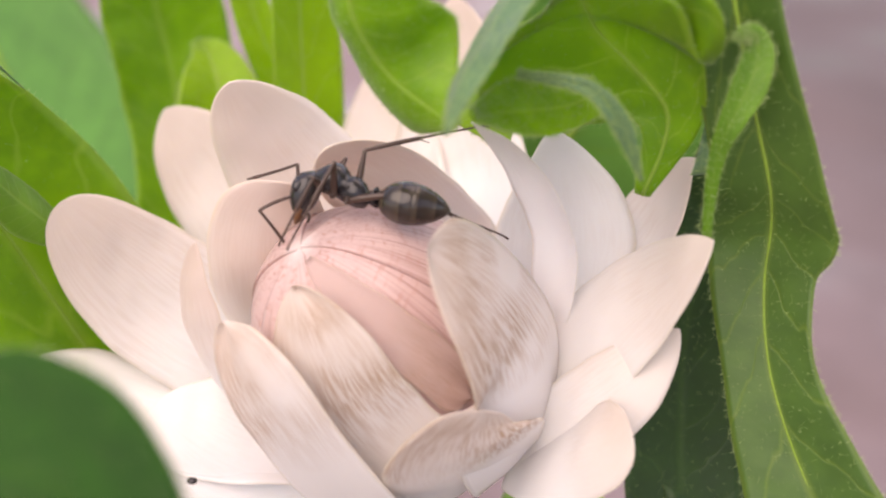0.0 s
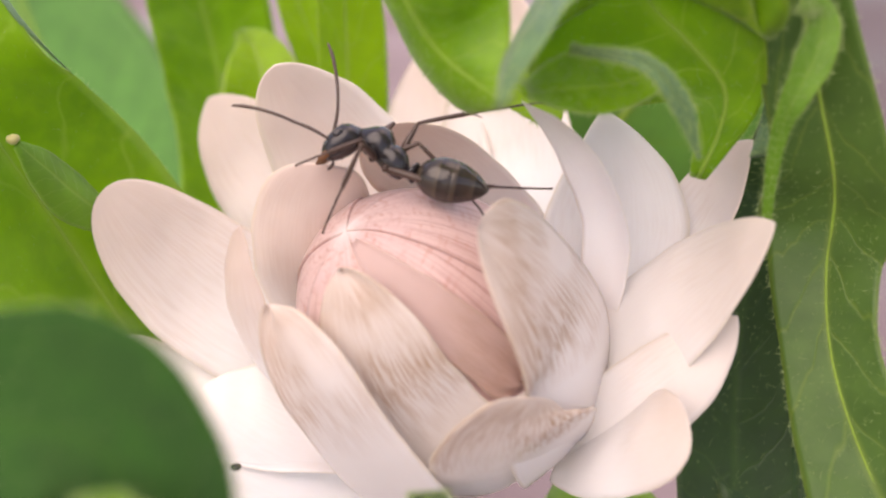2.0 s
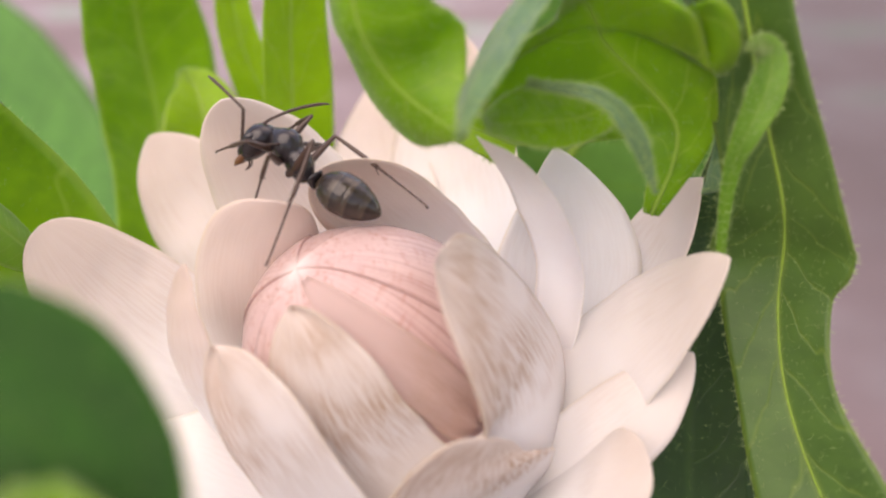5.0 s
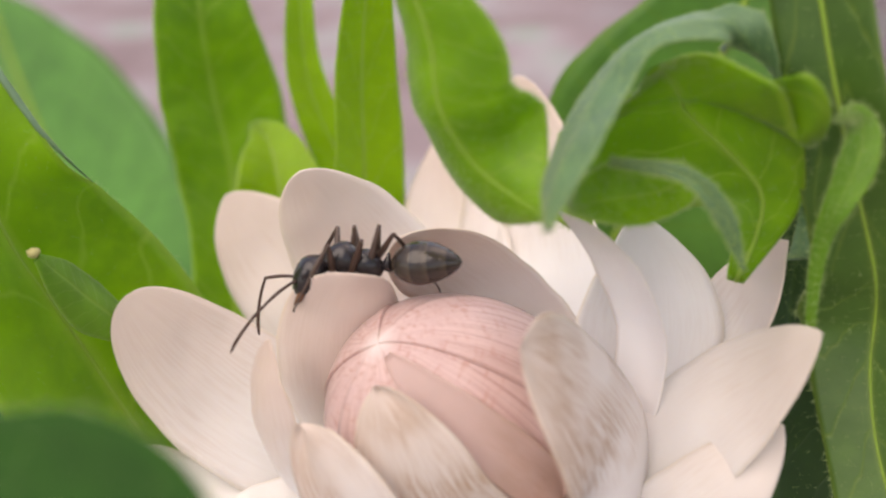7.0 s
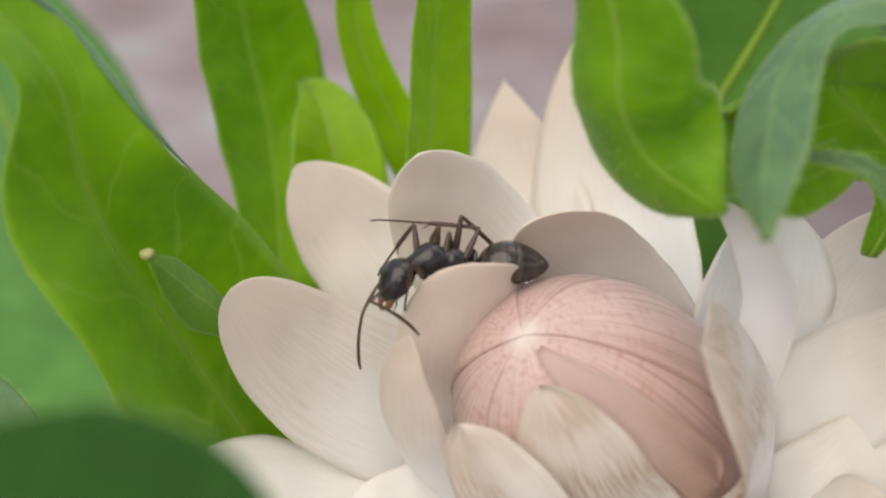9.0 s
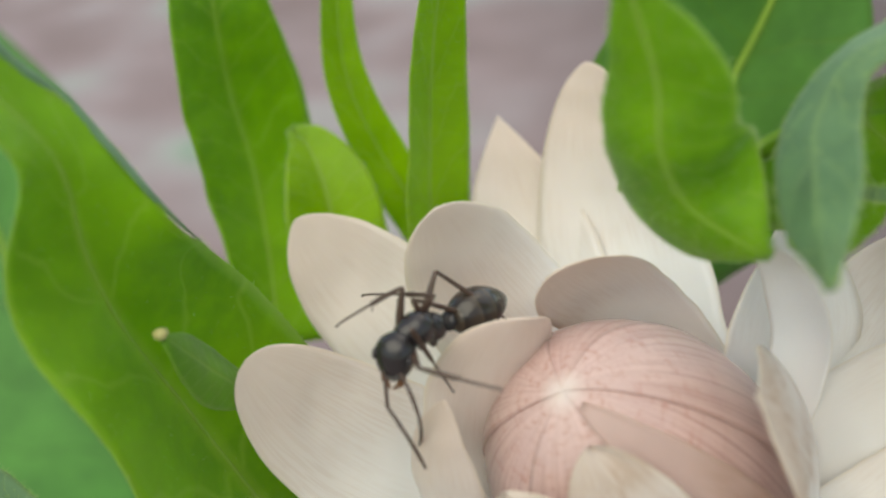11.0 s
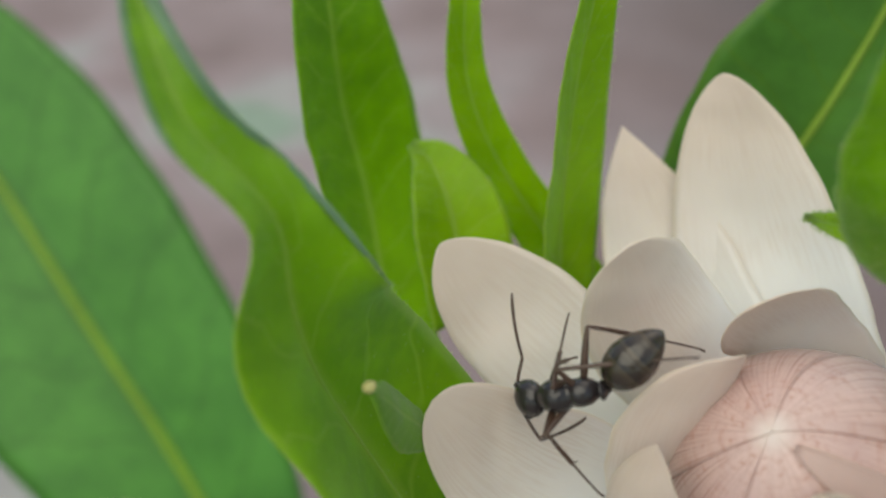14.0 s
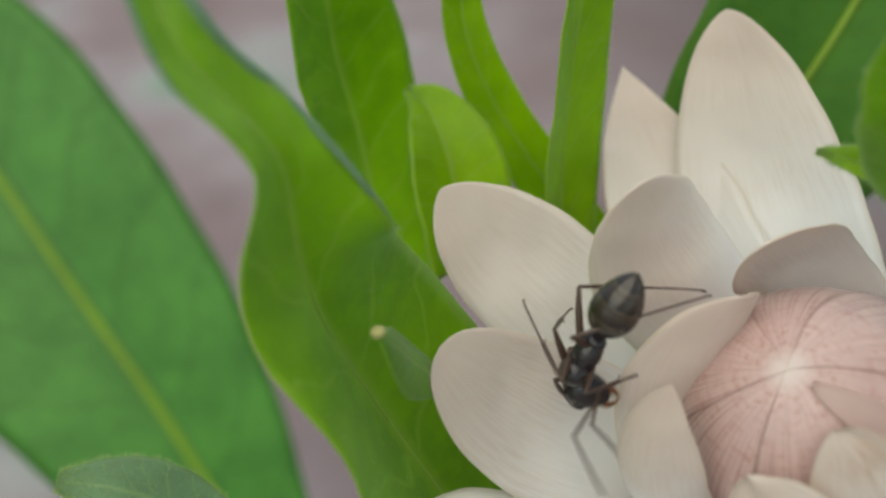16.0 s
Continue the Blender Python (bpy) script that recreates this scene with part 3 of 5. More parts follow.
bm = bmesh.new()
bmesh.ops.create_icosphere(bm, subdivisions=2, radius=1.0)
for v in bm.verts:
    v.co = (Vector((-1.579, 0.442, 0.666)) + Vector((v.co.x * 0.026, v.co.y * 0.022, v.co.z * 0.02)) * (1 + 0.25 * noise.noise(v.co * 2))) * CM
part("wart", bm, PITH, flap, "pale yellowish wart")
bm = bmesh.new()
bmesh.ops.create_icosphere(bm, subdivisions=2, radius=1.0)
for v in bm.verts:
    v.co = (Vector((-1.465, 0.600, 0.290)) + v.co * 0.011) * CM
part("speck", bm, SHELL, flap, "tiny dark speck")
# upright leaves behind the head
leaf([(-1.528, 2.075, -0.687), (-1.531, 2.368, -0.264), (-1.565, 2.596, 0.165), (-1.612, 2.656, 0.597), (-1.612, 2.658, 1.061), (-1.606, 2.785, 1.613)], [0.51, 0.57, 0.70, 0.72, 0.56, 0.30], GREEN, (0.508, -0.641, 0.575), crease=0.25, seed=32)
leaf([(-0.388, 2.080, -0.488), (-0.624, 2.242, -0.078), (-0.840, 2.365, 0.331), (-0.964, 2.405, 0.757), (-0.945, 2.441, 1.217), (-0.834, 2.572, 1.692)], [0.32, 0.30, 0.27, 0.21, 0.14, 0.07], YOUNG, (-0.076, -0.931, 0.357), crease=0.25, seed=33)
leaf([(-0.648, 1.800, -0.731), (-0.632, 1.880, -0.194), (-0.607, 1.911, 0.383), (-0.552, 1.861, 0.979), (-0.462, 1.849, 1.500), (-0.353, 1.960, 1.970)], [0.35, 0.38, 0.40, 0.32, 0.19, 0.12], YOUNG, (0.479, -0.617, 0.624), crease=0.25, seed=34)
leaf([(-1.085, 1.908, -0.306), (-1.112, 2.029, -0.047), (-1.139, 2.150, 0.212), (-1.197, 2.265, 0.408), (-1.285, 2.323, 0.512)], [0.50, 0.50, 0.46, 0.28, 0.03], YOUNG, (0.200, -0.700, 0.700), seed=35, crease=0.4)
# hanging leaves over the right-hand bracts
leaf([(-0.139, 0.273, 1.737), (-0.051, 0.241, 1.462), (-0.029, 0.223, 1.244), (0.083, 0.239, 1.047), (0.293, 0.150, 0.910)], [0.06, 0.243, 0.37, 0.38, 0.43, 0.40, 0.02], GREEN, (-0.50, -0.86, 0.08), seed=36, cup=-0.6, crease=-0.08)
leaf([(0.967, 0.499, 0.489), (1.035, 0.541, 0.810), (0.774, 0.571, 1.091), (0.721, 0.501, 1.183), (0.674, 0.462, 1.258), (0.619, 0.406, 1.287)], [0.06, 0.28, 0.89, 0.64, 0.36, 0.05], GREEN, (-0.203, -0.935, -0.291), seed=38, cup=0.4)
leaf([(1.170, 0.473, 0.592), (1.198, 0.608, 0.768), (1.189, 0.669, 1.044), (1.017, 0.545, 1.238), (0.845, 0.502, 1.406), (0.594, 0.426, 1.387), (0.440, 0.284, 1.252), (0.339, 0.027, 1.150), (0.274, -0.213, 1.048)], [0.12, 0.01, 0.08, 0.09, 0.20, 0.15, 0.24, 0.23, 0.02], BLUISH, (-0.749, -0.302, 0.590), ribbed=False, seed=37, crease=-0.3)
leaf([(0.890, 0.136, 0.729), (0.819, 0.184, 0.889), (0.705, 0.214, 1.013), (0.481, 0.250, 1.051)], [0.01, 0.06, 0.05, 0.02], BLUISH, ribbed=False, seed=44, crease=0.3)
leaf([(1.087, 0.659, 1.760), (1.233, 0.494, 1.113), (1.389, 0.427, 0.639), (1.450, 0.445, 0.390), (1.440, 0.380, 0.190), (1.457, 0.184, -0.089), (1.565, -0.096, -0.385), (1.753, -0.387, -0.652)], [0.293, 0.313, 0.371, 0.50, 0.38, 0.34, 0.45, 0.51], MID, (-0.494, -0.766, 0.411), seed=39, ruffle=0.05, crease=0.15)
leaf([(0.783, 0.481, 0.899), (0.656, 0.397, 0.880), (0.472, 0.266, 0.914), (0.341, 0.123, 0.963)], [0.12, 0.18, 0.2, 0.04], GREEN, (-0.1, -0.8, 0.6), ribbed=False, seed=53, cup=0.4)
leaf([(1.165, 0.259, 0.425), (1.162, 0.288, 0.588), (1.172, 0.306, 0.751), (1.204, 0.311, 0.870), (1.246, 0.334, 0.978), (1.268, 0.368, 1.070), (1.254, 0.390, 1.128), (1.214, 0.382, 1.140), (1.189, 0.365, 1.115)], [0.031, 0.040, 0.058, 0.088, 0.116, 0.099, 0.068, 0.046, 0.015], EAR, (-0.15, -0.85, 0.5), ribbed=False, seed=40, cup=0.4, label="narrow leaf with a hooked pale tip")
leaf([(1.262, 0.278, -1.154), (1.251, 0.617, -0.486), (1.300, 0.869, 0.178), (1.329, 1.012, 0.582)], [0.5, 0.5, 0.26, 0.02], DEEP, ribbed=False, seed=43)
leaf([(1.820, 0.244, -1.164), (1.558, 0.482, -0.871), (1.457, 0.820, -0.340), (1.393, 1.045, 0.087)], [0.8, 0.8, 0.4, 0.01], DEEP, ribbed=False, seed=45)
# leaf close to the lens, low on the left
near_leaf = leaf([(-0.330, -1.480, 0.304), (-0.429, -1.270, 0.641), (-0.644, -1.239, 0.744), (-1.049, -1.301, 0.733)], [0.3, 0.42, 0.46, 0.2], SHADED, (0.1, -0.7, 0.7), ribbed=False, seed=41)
low_leaf = leaf([(-0.393, -1.551, 0.353), (-0.400, -1.481, 0.475), (-0.412, -1.410, 0.597), (-0.423, -1.357, 0.692)], [0.262, 0.312, 0.302, 0.060], GREEN, (0.1, -0.7, 0.7), ribbed=False, seed=54, cup=0.1, label="rounded yellow-green leaf tip below the dark one")
leaf([(-2.229, 0.340, -0.290), (-2.422, 0.479, -0.051), (-2.595, 0.526, 0.059), (-2.789, 0.580, 0.080)], [0.3, 0.3, 0.22, 0.06], BLUISH, (0.1, -0.6, 0.8), ribbed=False, seed=47)
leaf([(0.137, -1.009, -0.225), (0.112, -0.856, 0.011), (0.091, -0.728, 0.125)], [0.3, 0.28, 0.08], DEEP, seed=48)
leaf([(-1.090, 0.029, -1.694), (-1.414, 0.206, -1.212), (-1.806, 0.316, -0.861)], [0.5, 0.5, 0.1], YOUNG, seed=49)
leaf([(0.488, 0.790, 0.644), (0.355, 0.786, 0.702), (0.163, 0.810, 0.760), (0.046, 0.877, 0.785)], [0.24, 0.2, 0.11, 0.01], YOUNG, seed=42, crease=0.4)

backplant = new("neighbouring_plant")
tagged(backplant, "broad-leaved green plant out of focus behind the flower", "plant")
for line, width, mat, sd in (
    ([(-3.815, 5.668, -8.663), (-4.751, 7.029, -6.718), (-5.853, 8.446, -4.929), (-6.892, 9.852, -3.262), (-7.924, 11.170, -1.692), (-8.654, 12.136, -0.356)], 4.1, FAR, 51),
    ([(0.487, 2.764, -1.399), (0.727, 2.691, -0.563), (1.093, 2.667, 0.174), (1.368, 2.702, 0.762), (1.594, 2.781, 1.434)], 1.5, BACK, 52),
):
    far = part("leaf", blade(line, (0, -0.8, 0.6), width, leaf_shape(0.5, 0.4), crease=0.2, thick=0.03, seed=sd), mat, backplant)
    spine = [far.data.vertices[2 * (i * 15 + 7)].co / CM for i in range(0, 37, 3)]
    part("midrib", tube(spine, [0.016 * width, 0.014 * width, 0.007 * width], 10, 40), GREEN if sd == 51 else RIB, far)


# ---- the ant ----
def lathe(stations, sides=20, squash=1.0):
    """A closed body along x: stations of (x, radius, z of the middle)."""
    bm = bmesh.new()
    rings = []
    for x, r, z in stations:
        rings.append([bm.verts.new(V(x, r * math.cos(6.28318 * q / sides), z + r * squash * math.sin(6.28318 * q / sides)) * CM) for q in range(sides)])
    for r0, r1 in zip(rings, rings[1:]):
        for q in range(sides):
            bm.faces.new((r0[q], r0[(q + 1) % sides], r1[(q + 1) % sides], r1[q]))
    bm.faces.new(rings[0])
    bm.faces.new(rings[-1])
    bmesh.ops.recalc_face_normals(bm, faces=bm.faces)
    return bm


def limb(points, radii, sides=8):
    """A jointed, tapered tube through the points."""
    return tube(points, radii, sides, rows=6 * (len(points) - 1))


ant = new("ant")
tagged(ant, "dark brown ant with a banded gaster walking over the bracts", "ant")
NECK, WAIST = V(0.235, 0, -0.004), V(0, 0, 0)
thorax = part("thorax", lathe([(0.0, 0.013, -0.012), (0.010, 0.030, -0.012), (0.036, 0.046, -0.004), (0.066, 0.052, 0.002), (0.088, 0.050, 0.002), (0.101, 0.044, -0.002), (0.112, 0.049, 0.008), (0.142, 0.060, 0.014), (0.172, 0.060, 0.012), (0.196, 0.050, 0.006), (0.218, 0.034, 0.0), (0.238, 0.020, -0.004)], squash=1.05), SHELL, ant)
part("petiole", lathe([(-0.038, 0.012, -0.012), (-0.026, 0.020, -0.004), (-0.018, 0.034, 0.012), (-0.010, 0.036, 0.016), (-0.002, 0.026, 0.006), (0.010, 0.016, -0.008), (0.018, 0.013, -0.010)]), SHELL, ant)


def gaster_profile():
    """An egg with a pointed end and four plates, each one slipped a little under the one before it."""
    st = []
    n = 60
    for i in range(n + 1):
        s = i / n
        x = -0.028 - 0.268 * s
        r = 0.086 * max(0.0, math.sin(math.pi * s ** 0.80)) ** 0.62
        plate = (s * 4.3 - 0.15) % 1.0
        r *= 1.0 - 0.035 * max(0.0, 1 - plate / 0.10) - 0.008 * plate
        st.append((x, max(r, 0.004), 0.004 * math.sin(math.pi * s)))
    return st


gaster = part("gaster", lathe(gaster_profile(), 32, 0.95), GASTER, ant, "banded glossy gaster")
K = 1.15
skull = part("head", lathe([(K * x, K * r, K * z) for x, r, z in ((-0.012, 0.016, 0), (0.0, 0.034, 0.0), (0.014, 0.050, 0.002), (0.036, 0.060, 0.003), (0.062, 0.061, 0.0), (0.09, 0.054, -0.004), (0.112, 0.043, -0.008), (0.13, 0.027, -0.012), (0.138, 0.010, -0.014))], 28, 0.80), SHELL, ant)
for sd in (-1, 1):
    bm = bmesh.new()
    bmesh.ops.create_uvsphere(bm, u_segments=12, v_segments=8, radius=0.018 * CM)
    bmesh.ops.transform(bm, matrix=Matrix.Translation(V(K * 0.060, sd * K * 0.052, K * 0.020) * CM) @ Matrix.Diagonal((1.3, 0.7, 1, 1)), verts=bm.verts)
    part("eye", bm, SHELL, skull)
    part("mandible", limb([(K * 0.116, sd * 0.030, -0.018), (K * 0.142, sd * 0.028, -0.026), (K * 0.166, sd * 0.004, -0.030)], [0.015, 0.013, 0.003]), RUSTY, skull, "rusty brown mandible")
    part("palp", limb([(K * 0.11, sd * 0.012, -0.034), (K * 0.12, sd * 0.016, -0.058), (K * 0.142, sd * 0.014, -0.068)], [0.004, 0.0035, 0.002]), LIMB, skull)
antennae, whips = {}, {}
for sd in (-1, 1):
    antennae[sd] = part("antenna", limb([(0, 0, 0), (0.03, 0, 0.004), (0.08, 0, 0.005), (0.13, 0, 0)], [0.0055, 0.006, 0.0068, 0.0062]), LIMB, ant)
    whips[sd] = part("flagellum", limb([(0, 0, 0), (0.05, 0, 0.006), (0.10, 0, 0.008), (0.15, 0, 0.006), (0.20, 0, 0.0), (0.24, 0, -0.010)], [0.0055, 0.0058, 0.0062, 0.0065, 0.0068, 0.004]), LIMB, antennae[sd])

# hip, thigh, shin with its foot
LEGS = {
    ("front", 1): (V(0.178, 0.036, -0.03), 0.15, 0.27),
    ("front", -1): (V(0.178, -0.036, -0.03), 0.15, 0.27),
    ("middle", 1): (V(0.120, 0.038, -0.034), 0.16, 0.35),
    ("middle", -1): (V(0.120, -0.038, -0.034), 0.16, 0.35),
    ("hind", 1): (V(0.058, 0.036, -0.032), 0.19, 0.47),
    ("hind", -1): (V(0.058, -0.036, -0.032), 0.19, 0.47),
}
thighs, shins = {}, {}
for key, (hip, l1, l2) in LEGS.items():
    part("hip", limb([hip + V(0.01, -0.012 * key[1], 0.012), hip + V(0.004, 0.004 * key[1], -0.004), hip], [0.017, 0.016, 0.010]), LIMB, ant)
    thighs[key] = part("leg", limb([(-0.004, 0, 0), (0.2 * l1, 0, 0.003), (0.6 * l1, 0, 0.003), (l1, 0, 0)], [0.0105, 0.0145, 0.0125, 0.0075]), LIMB, ant)
    foot = limb([(0, 0, 0), (0.10 * l2, 0, 0.002), (0.30 * l2, 0, 0.004), (0.44 * l2, 0, 0.004), (0.47 * l2, 0, 0.004), (0.66 * l2, 0, 0.004), (0.84 * l2, 0, 0.003), (0.95 * l2, 0, 0.001), (l2, 0, -0.004)], [0.0062, 0.0078, 0.0092, 0.0085, 0.0048, 0.0044, 0.0040, 0.0036, 0.0048])
    spur = limb([(0.44 * l2, 0, 0.0), (0.48 * l2, 0, -0.012), (0.51 * l2, 0, -0.020)], [0.003, 0.0022, 0.001], 6)
    me = bpy.data.meshes.new("spur")
    spur.to_mesh(me)
    spur.free()
    foot.from_mesh(me)
    bpy.data.meshes.remove(me)
    shins[key] = part("shin", foot, LIMB, thighs[key])


def turned(x_axis, z_hint, at):
    """A pose whose x axis lies along x_axis, with z near z_hint."""
    x = x_axis.normalized()
    y = z_hint.cross(x).normalized()
    return Matrix.Translation(at) @ Matrix((x, y, x.cross(y))).transposed().to_4x4()


def step(key, rows):
    """Keys one leg from rows of (seconds, knee, foot) in the ant's space."""
    hip, l1, l2 = LEGS[key]
    thigh_rows, shin_rows = [], []
    for t, knee, foot in rows:
        knee, foot = Vector(knee), Vector(foot)
        bend = knee - hip - (foot - hip) * ((knee - hip).dot(foot - hip) / (foot - hip).length_squared)
        mt = turned(knee - hip, bend, hip * CM)
        thigh_rows.append((t, mt))
        shin_rows.append((t, turned(mt.to_3x3().inverted() @ (foot - knee), V(1.0, 0, 0.2), V(l1, 0, 0) * CM)))
    walk(thighs[key], thigh_rows)
    walk(shins[key], shin_rows)


def feel(side, rows):
    """Keys one feeler from rows of (seconds, foot, elbow, tip) in the ant's space."""
    near, far = [], []
    for t, foot, elbow, tip in rows:
        foot, elbow, tip = Vector(foot), Vector(elbow), Vector(tip)
        m = turned(elbow - foot, V(0.3, 0.1 * side, 1.0), foot * CM)
        near.append((t, m))
        far.append((t, turned(m.to_3x3().inverted() @ (tip - elbow), V(0.2, 0.1, 1.0), V(0.13, 0, 0) * CM)))
    walk(antennae[side], near)
    walk(whips[side], far)


def motions():
    """The ant and its limbs, and the leaf close to the lens, which nods slowly."""
    walk(ant, [
        (0, pose(-0.040 * CM, 0.342 * CM, 0.547 * CM, 30.9, -13.0, 157.3)),
        (0.5, pose(-0.032 * CM, 0.352 * CM, 0.539 * CM, 31.4, -15.8, 156.2)),
        (1, pose(-0.047 * CM, 0.342 * CM, 0.554 * CM, 33.6, -21.6, 158.1)),
        (1.5, pose(-0.066 * CM, 0.354 * CM, 0.554 * CM, 35.2, -31.4, 143.2)),
        (2, pose(-0.076 * CM, 0.370 * CM, 0.568 * CM, 34.4, -27.9, 150.7)),
        (2.5, pose(-0.088 * CM, 0.373 * CM, 0.568 * CM, 35.5, -30.6, 145.8)),
        (3, pose(-0.105 * CM, 0.396 * CM, 0.567 * CM, 33.2, -29.4, 142.0)),
        (5.5, pose(-0.347 * CM, 0.559 * CM, 0.613 * CM, 5.6, -36.8, 139.7)),
        (6, pose(-0.403 * CM, 0.559 * CM, 0.536 * CM, 7.6, 14.9, 126.2)),
        (6.5, pose(-0.393 * CM, 0.551 * CM, 0.536 * CM, 7.5, 15.9, 126.9)),
        (7, pose(-0.298 * CM, 0.530 * CM, 0.550 * CM, 9.8, -8.0, -178.5)),
        (7.5, pose(-0.353 * CM, 0.524 * CM, 0.549 * CM, 13.9, -11.7, 179.3)),
        (8, pose(-0.387 * CM, 0.540 * CM, 0.529 * CM, 10.9, -9.1, 178.5)),
        (10.5, pose(-0.603 * CM, 0.581 * CM, 0.465 * CM, -20.4, -18.7, -137.2)),
        (11, pose(-0.656 * CM, 0.524 * CM, 0.511 * CM, -30.3, -23.8, -135.2)),
        (11.25, pose(-0.721 * CM, 0.531 * CM, 0.467 * CM, -16.0, -9.3, -112.7)),
        (11.5, pose(-0.785 * CM, 0.538 * CM, 0.424 * CM, 2.4, -1.5, -87.8)),
        (11.75, pose(-0.798 * CM, 0.499 * CM, 0.351 * CM, -9.4, 26.0, -106.6)),
        (12, pose(-0.812 * CM, 0.461 * CM, 0.279 * CM, -37.0, 46.0, -139.5)),
        (12.5, pose(-0.783 * CM, 0.479 * CM, 0.295 * CM, -45.4, 38.3, -150.9)),
        (13, pose(-0.773 * CM, 0.463 * CM, 0.322 * CM, -44.9, 35.7, -151.8)),
        (13.25, pose(-0.765 * CM, 0.489 * CM, 0.364 * CM, -52.4, 43.2, -164.0)),
        (13.5, pose(-0.758 * CM, 0.516 * CM, 0.406 * CM, -63.0, 49.1, -179.1)),
        (13.75, pose(-0.782 * CM, 0.505 * CM, 0.428 * CM, -60.9, 33.4, 169.6)),
        (14, pose(-0.807 * CM, 0.494 * CM, 0.450 * CM, -56.0, 18.3, 159.1)),
        (14.25, pose(-0.821 * CM, 0.506 * CM, 0.440 * CM, -51.1, 15.4, 140.6)),
        (14.5, pose(-0.835 * CM, 0.518 * CM, 0.430 * CM, -45.6, 14.1, 122.1)),
        (15, pose(-0.838 * CM, 0.529 * CM, 0.412 * CM, -46.8, 24.6, 109.1)),
        (15.5, pose(-0.887 * CM, 0.515 * CM, 0.410 * CM, -51.4, 27.4, 109.4)),
        (15.625, pose(-0.879 * CM, 0.514 * CM, 0.408 * CM, -61.6, 34.8, 122.3)),
        (15.75, pose(-0.871 * CM, 0.514 * CM, 0.407 * CM, -70.4, 44.0, 134.9)),
        (15.875, pose(-0.863 * CM, 0.513 * CM, 0.405 * CM, -77.6, 54.5, 147.6)),
        (16, pose(-0.856 * CM, 0.513 * CM, 0.403 * CM, -81.7, 65.8, 162.2)),
    ])
    walk(skull, [(t, Matrix.Translation(NECK * CM) @ pose(0, 0, 0, *turn)) for t, turn in (
        (0, (53, 77, 65)),
        (0.5, (60, 77, 72)),
        (1, (43, 79, 50)),
        (1.5, (87, 72, 99)),
        (2, (31, 62, 38)),
        (2.5, (46, 67, 55)),
        (3, (78, 67, 92)),
        (5.5, (41, 51, 54)),
        (6, (5, 19, 17)),
        (6.5, (5, 22, 18)),
        (7, (11, 52, 23)),
        (7.5, (11, 49, 21)),
        (8, (12, 46, 25)),
        (10.5, (30, 61, 41)),
        (11, (65, 56, 84)),
        (11.25, (41, 66, 51)),
        (11.5, (5, 66, 5)),
        (11.75, (1, 40, 1)),
        (12, (-0, 14, -1)),
        (12.5, (2, 15, 5)),
        (13, (2, 14, 5)),
        (13.25, (2, 14, -28)),
        (13.5, (2, 14, -61)),
        (13.75, (-6, 31, -29)),
        (14, (-0, 49, 9)),
        (14.25, (4, 20, -14)),
        (14.5, (20, -5, -38)),
        (15, (34, -22, -42)),
        (15.5, (34, -19, -40)),
        (15.625, (21, -30, -5)),
        (15.75, (2, -31, 33)),
        (15.875, (-13, -23, 69)),
        (16, (-20, -8, 100)),
    )])
    walk(gaster, [(t, Matrix.Translation(WAIST * CM) @ pose(0, 0, 0, *turn)) for t, turn in (
        (0, (5, 14, 13)),
        (0.5, (6, 18, 13)),
        (1, (4, 23, 8)),
        (1.5, (13, 37, 18)),
        (2, (8, 25, 13)),
        (2.5, (11, 29, 16)),
        (3, (14, 27, 20)),
        (5.5, (10, 13, 14)),
        (6, (-3, 13, 28)),
        (6.5, (-3, 11, 22)),
        (7, (-1, 12, -11)),
        (7.5, (-1, 2, -4)),
        (8, (-0, -1, -3)),
        (10.5, (-12, 14, -24)),
        (11, (0, 20, 0)),
        (11.25, (-5, 11, -5)),
        (11.5, (-10, 1, -8)),
        (11.75, (-5, 4, -1)),
        (12, (-0, 6, 7)),
        (12.5, (-1, 5, 21)),
        (13, (-1, 8, 24)),
        (13.25, (-3, -1, 17)),
        (13.5, (-5, -11, 11)),
        (13.75, (-10, -10, 22)),
        (14, (-14, -7, 34)),
        (14.25, (-30, -4, 43)),
        (14.5, (-45, 3, 51)),
        (15, (-65, 7, 48)),
        (15.5, (-60, 1, 46)),
        (15.625, (-46, -6, 36)),
        (15.75, (-31, -10, 24)),
        (15.875, (-15, -11, 12)),
        (16, (0, -9, -0)),
    )])
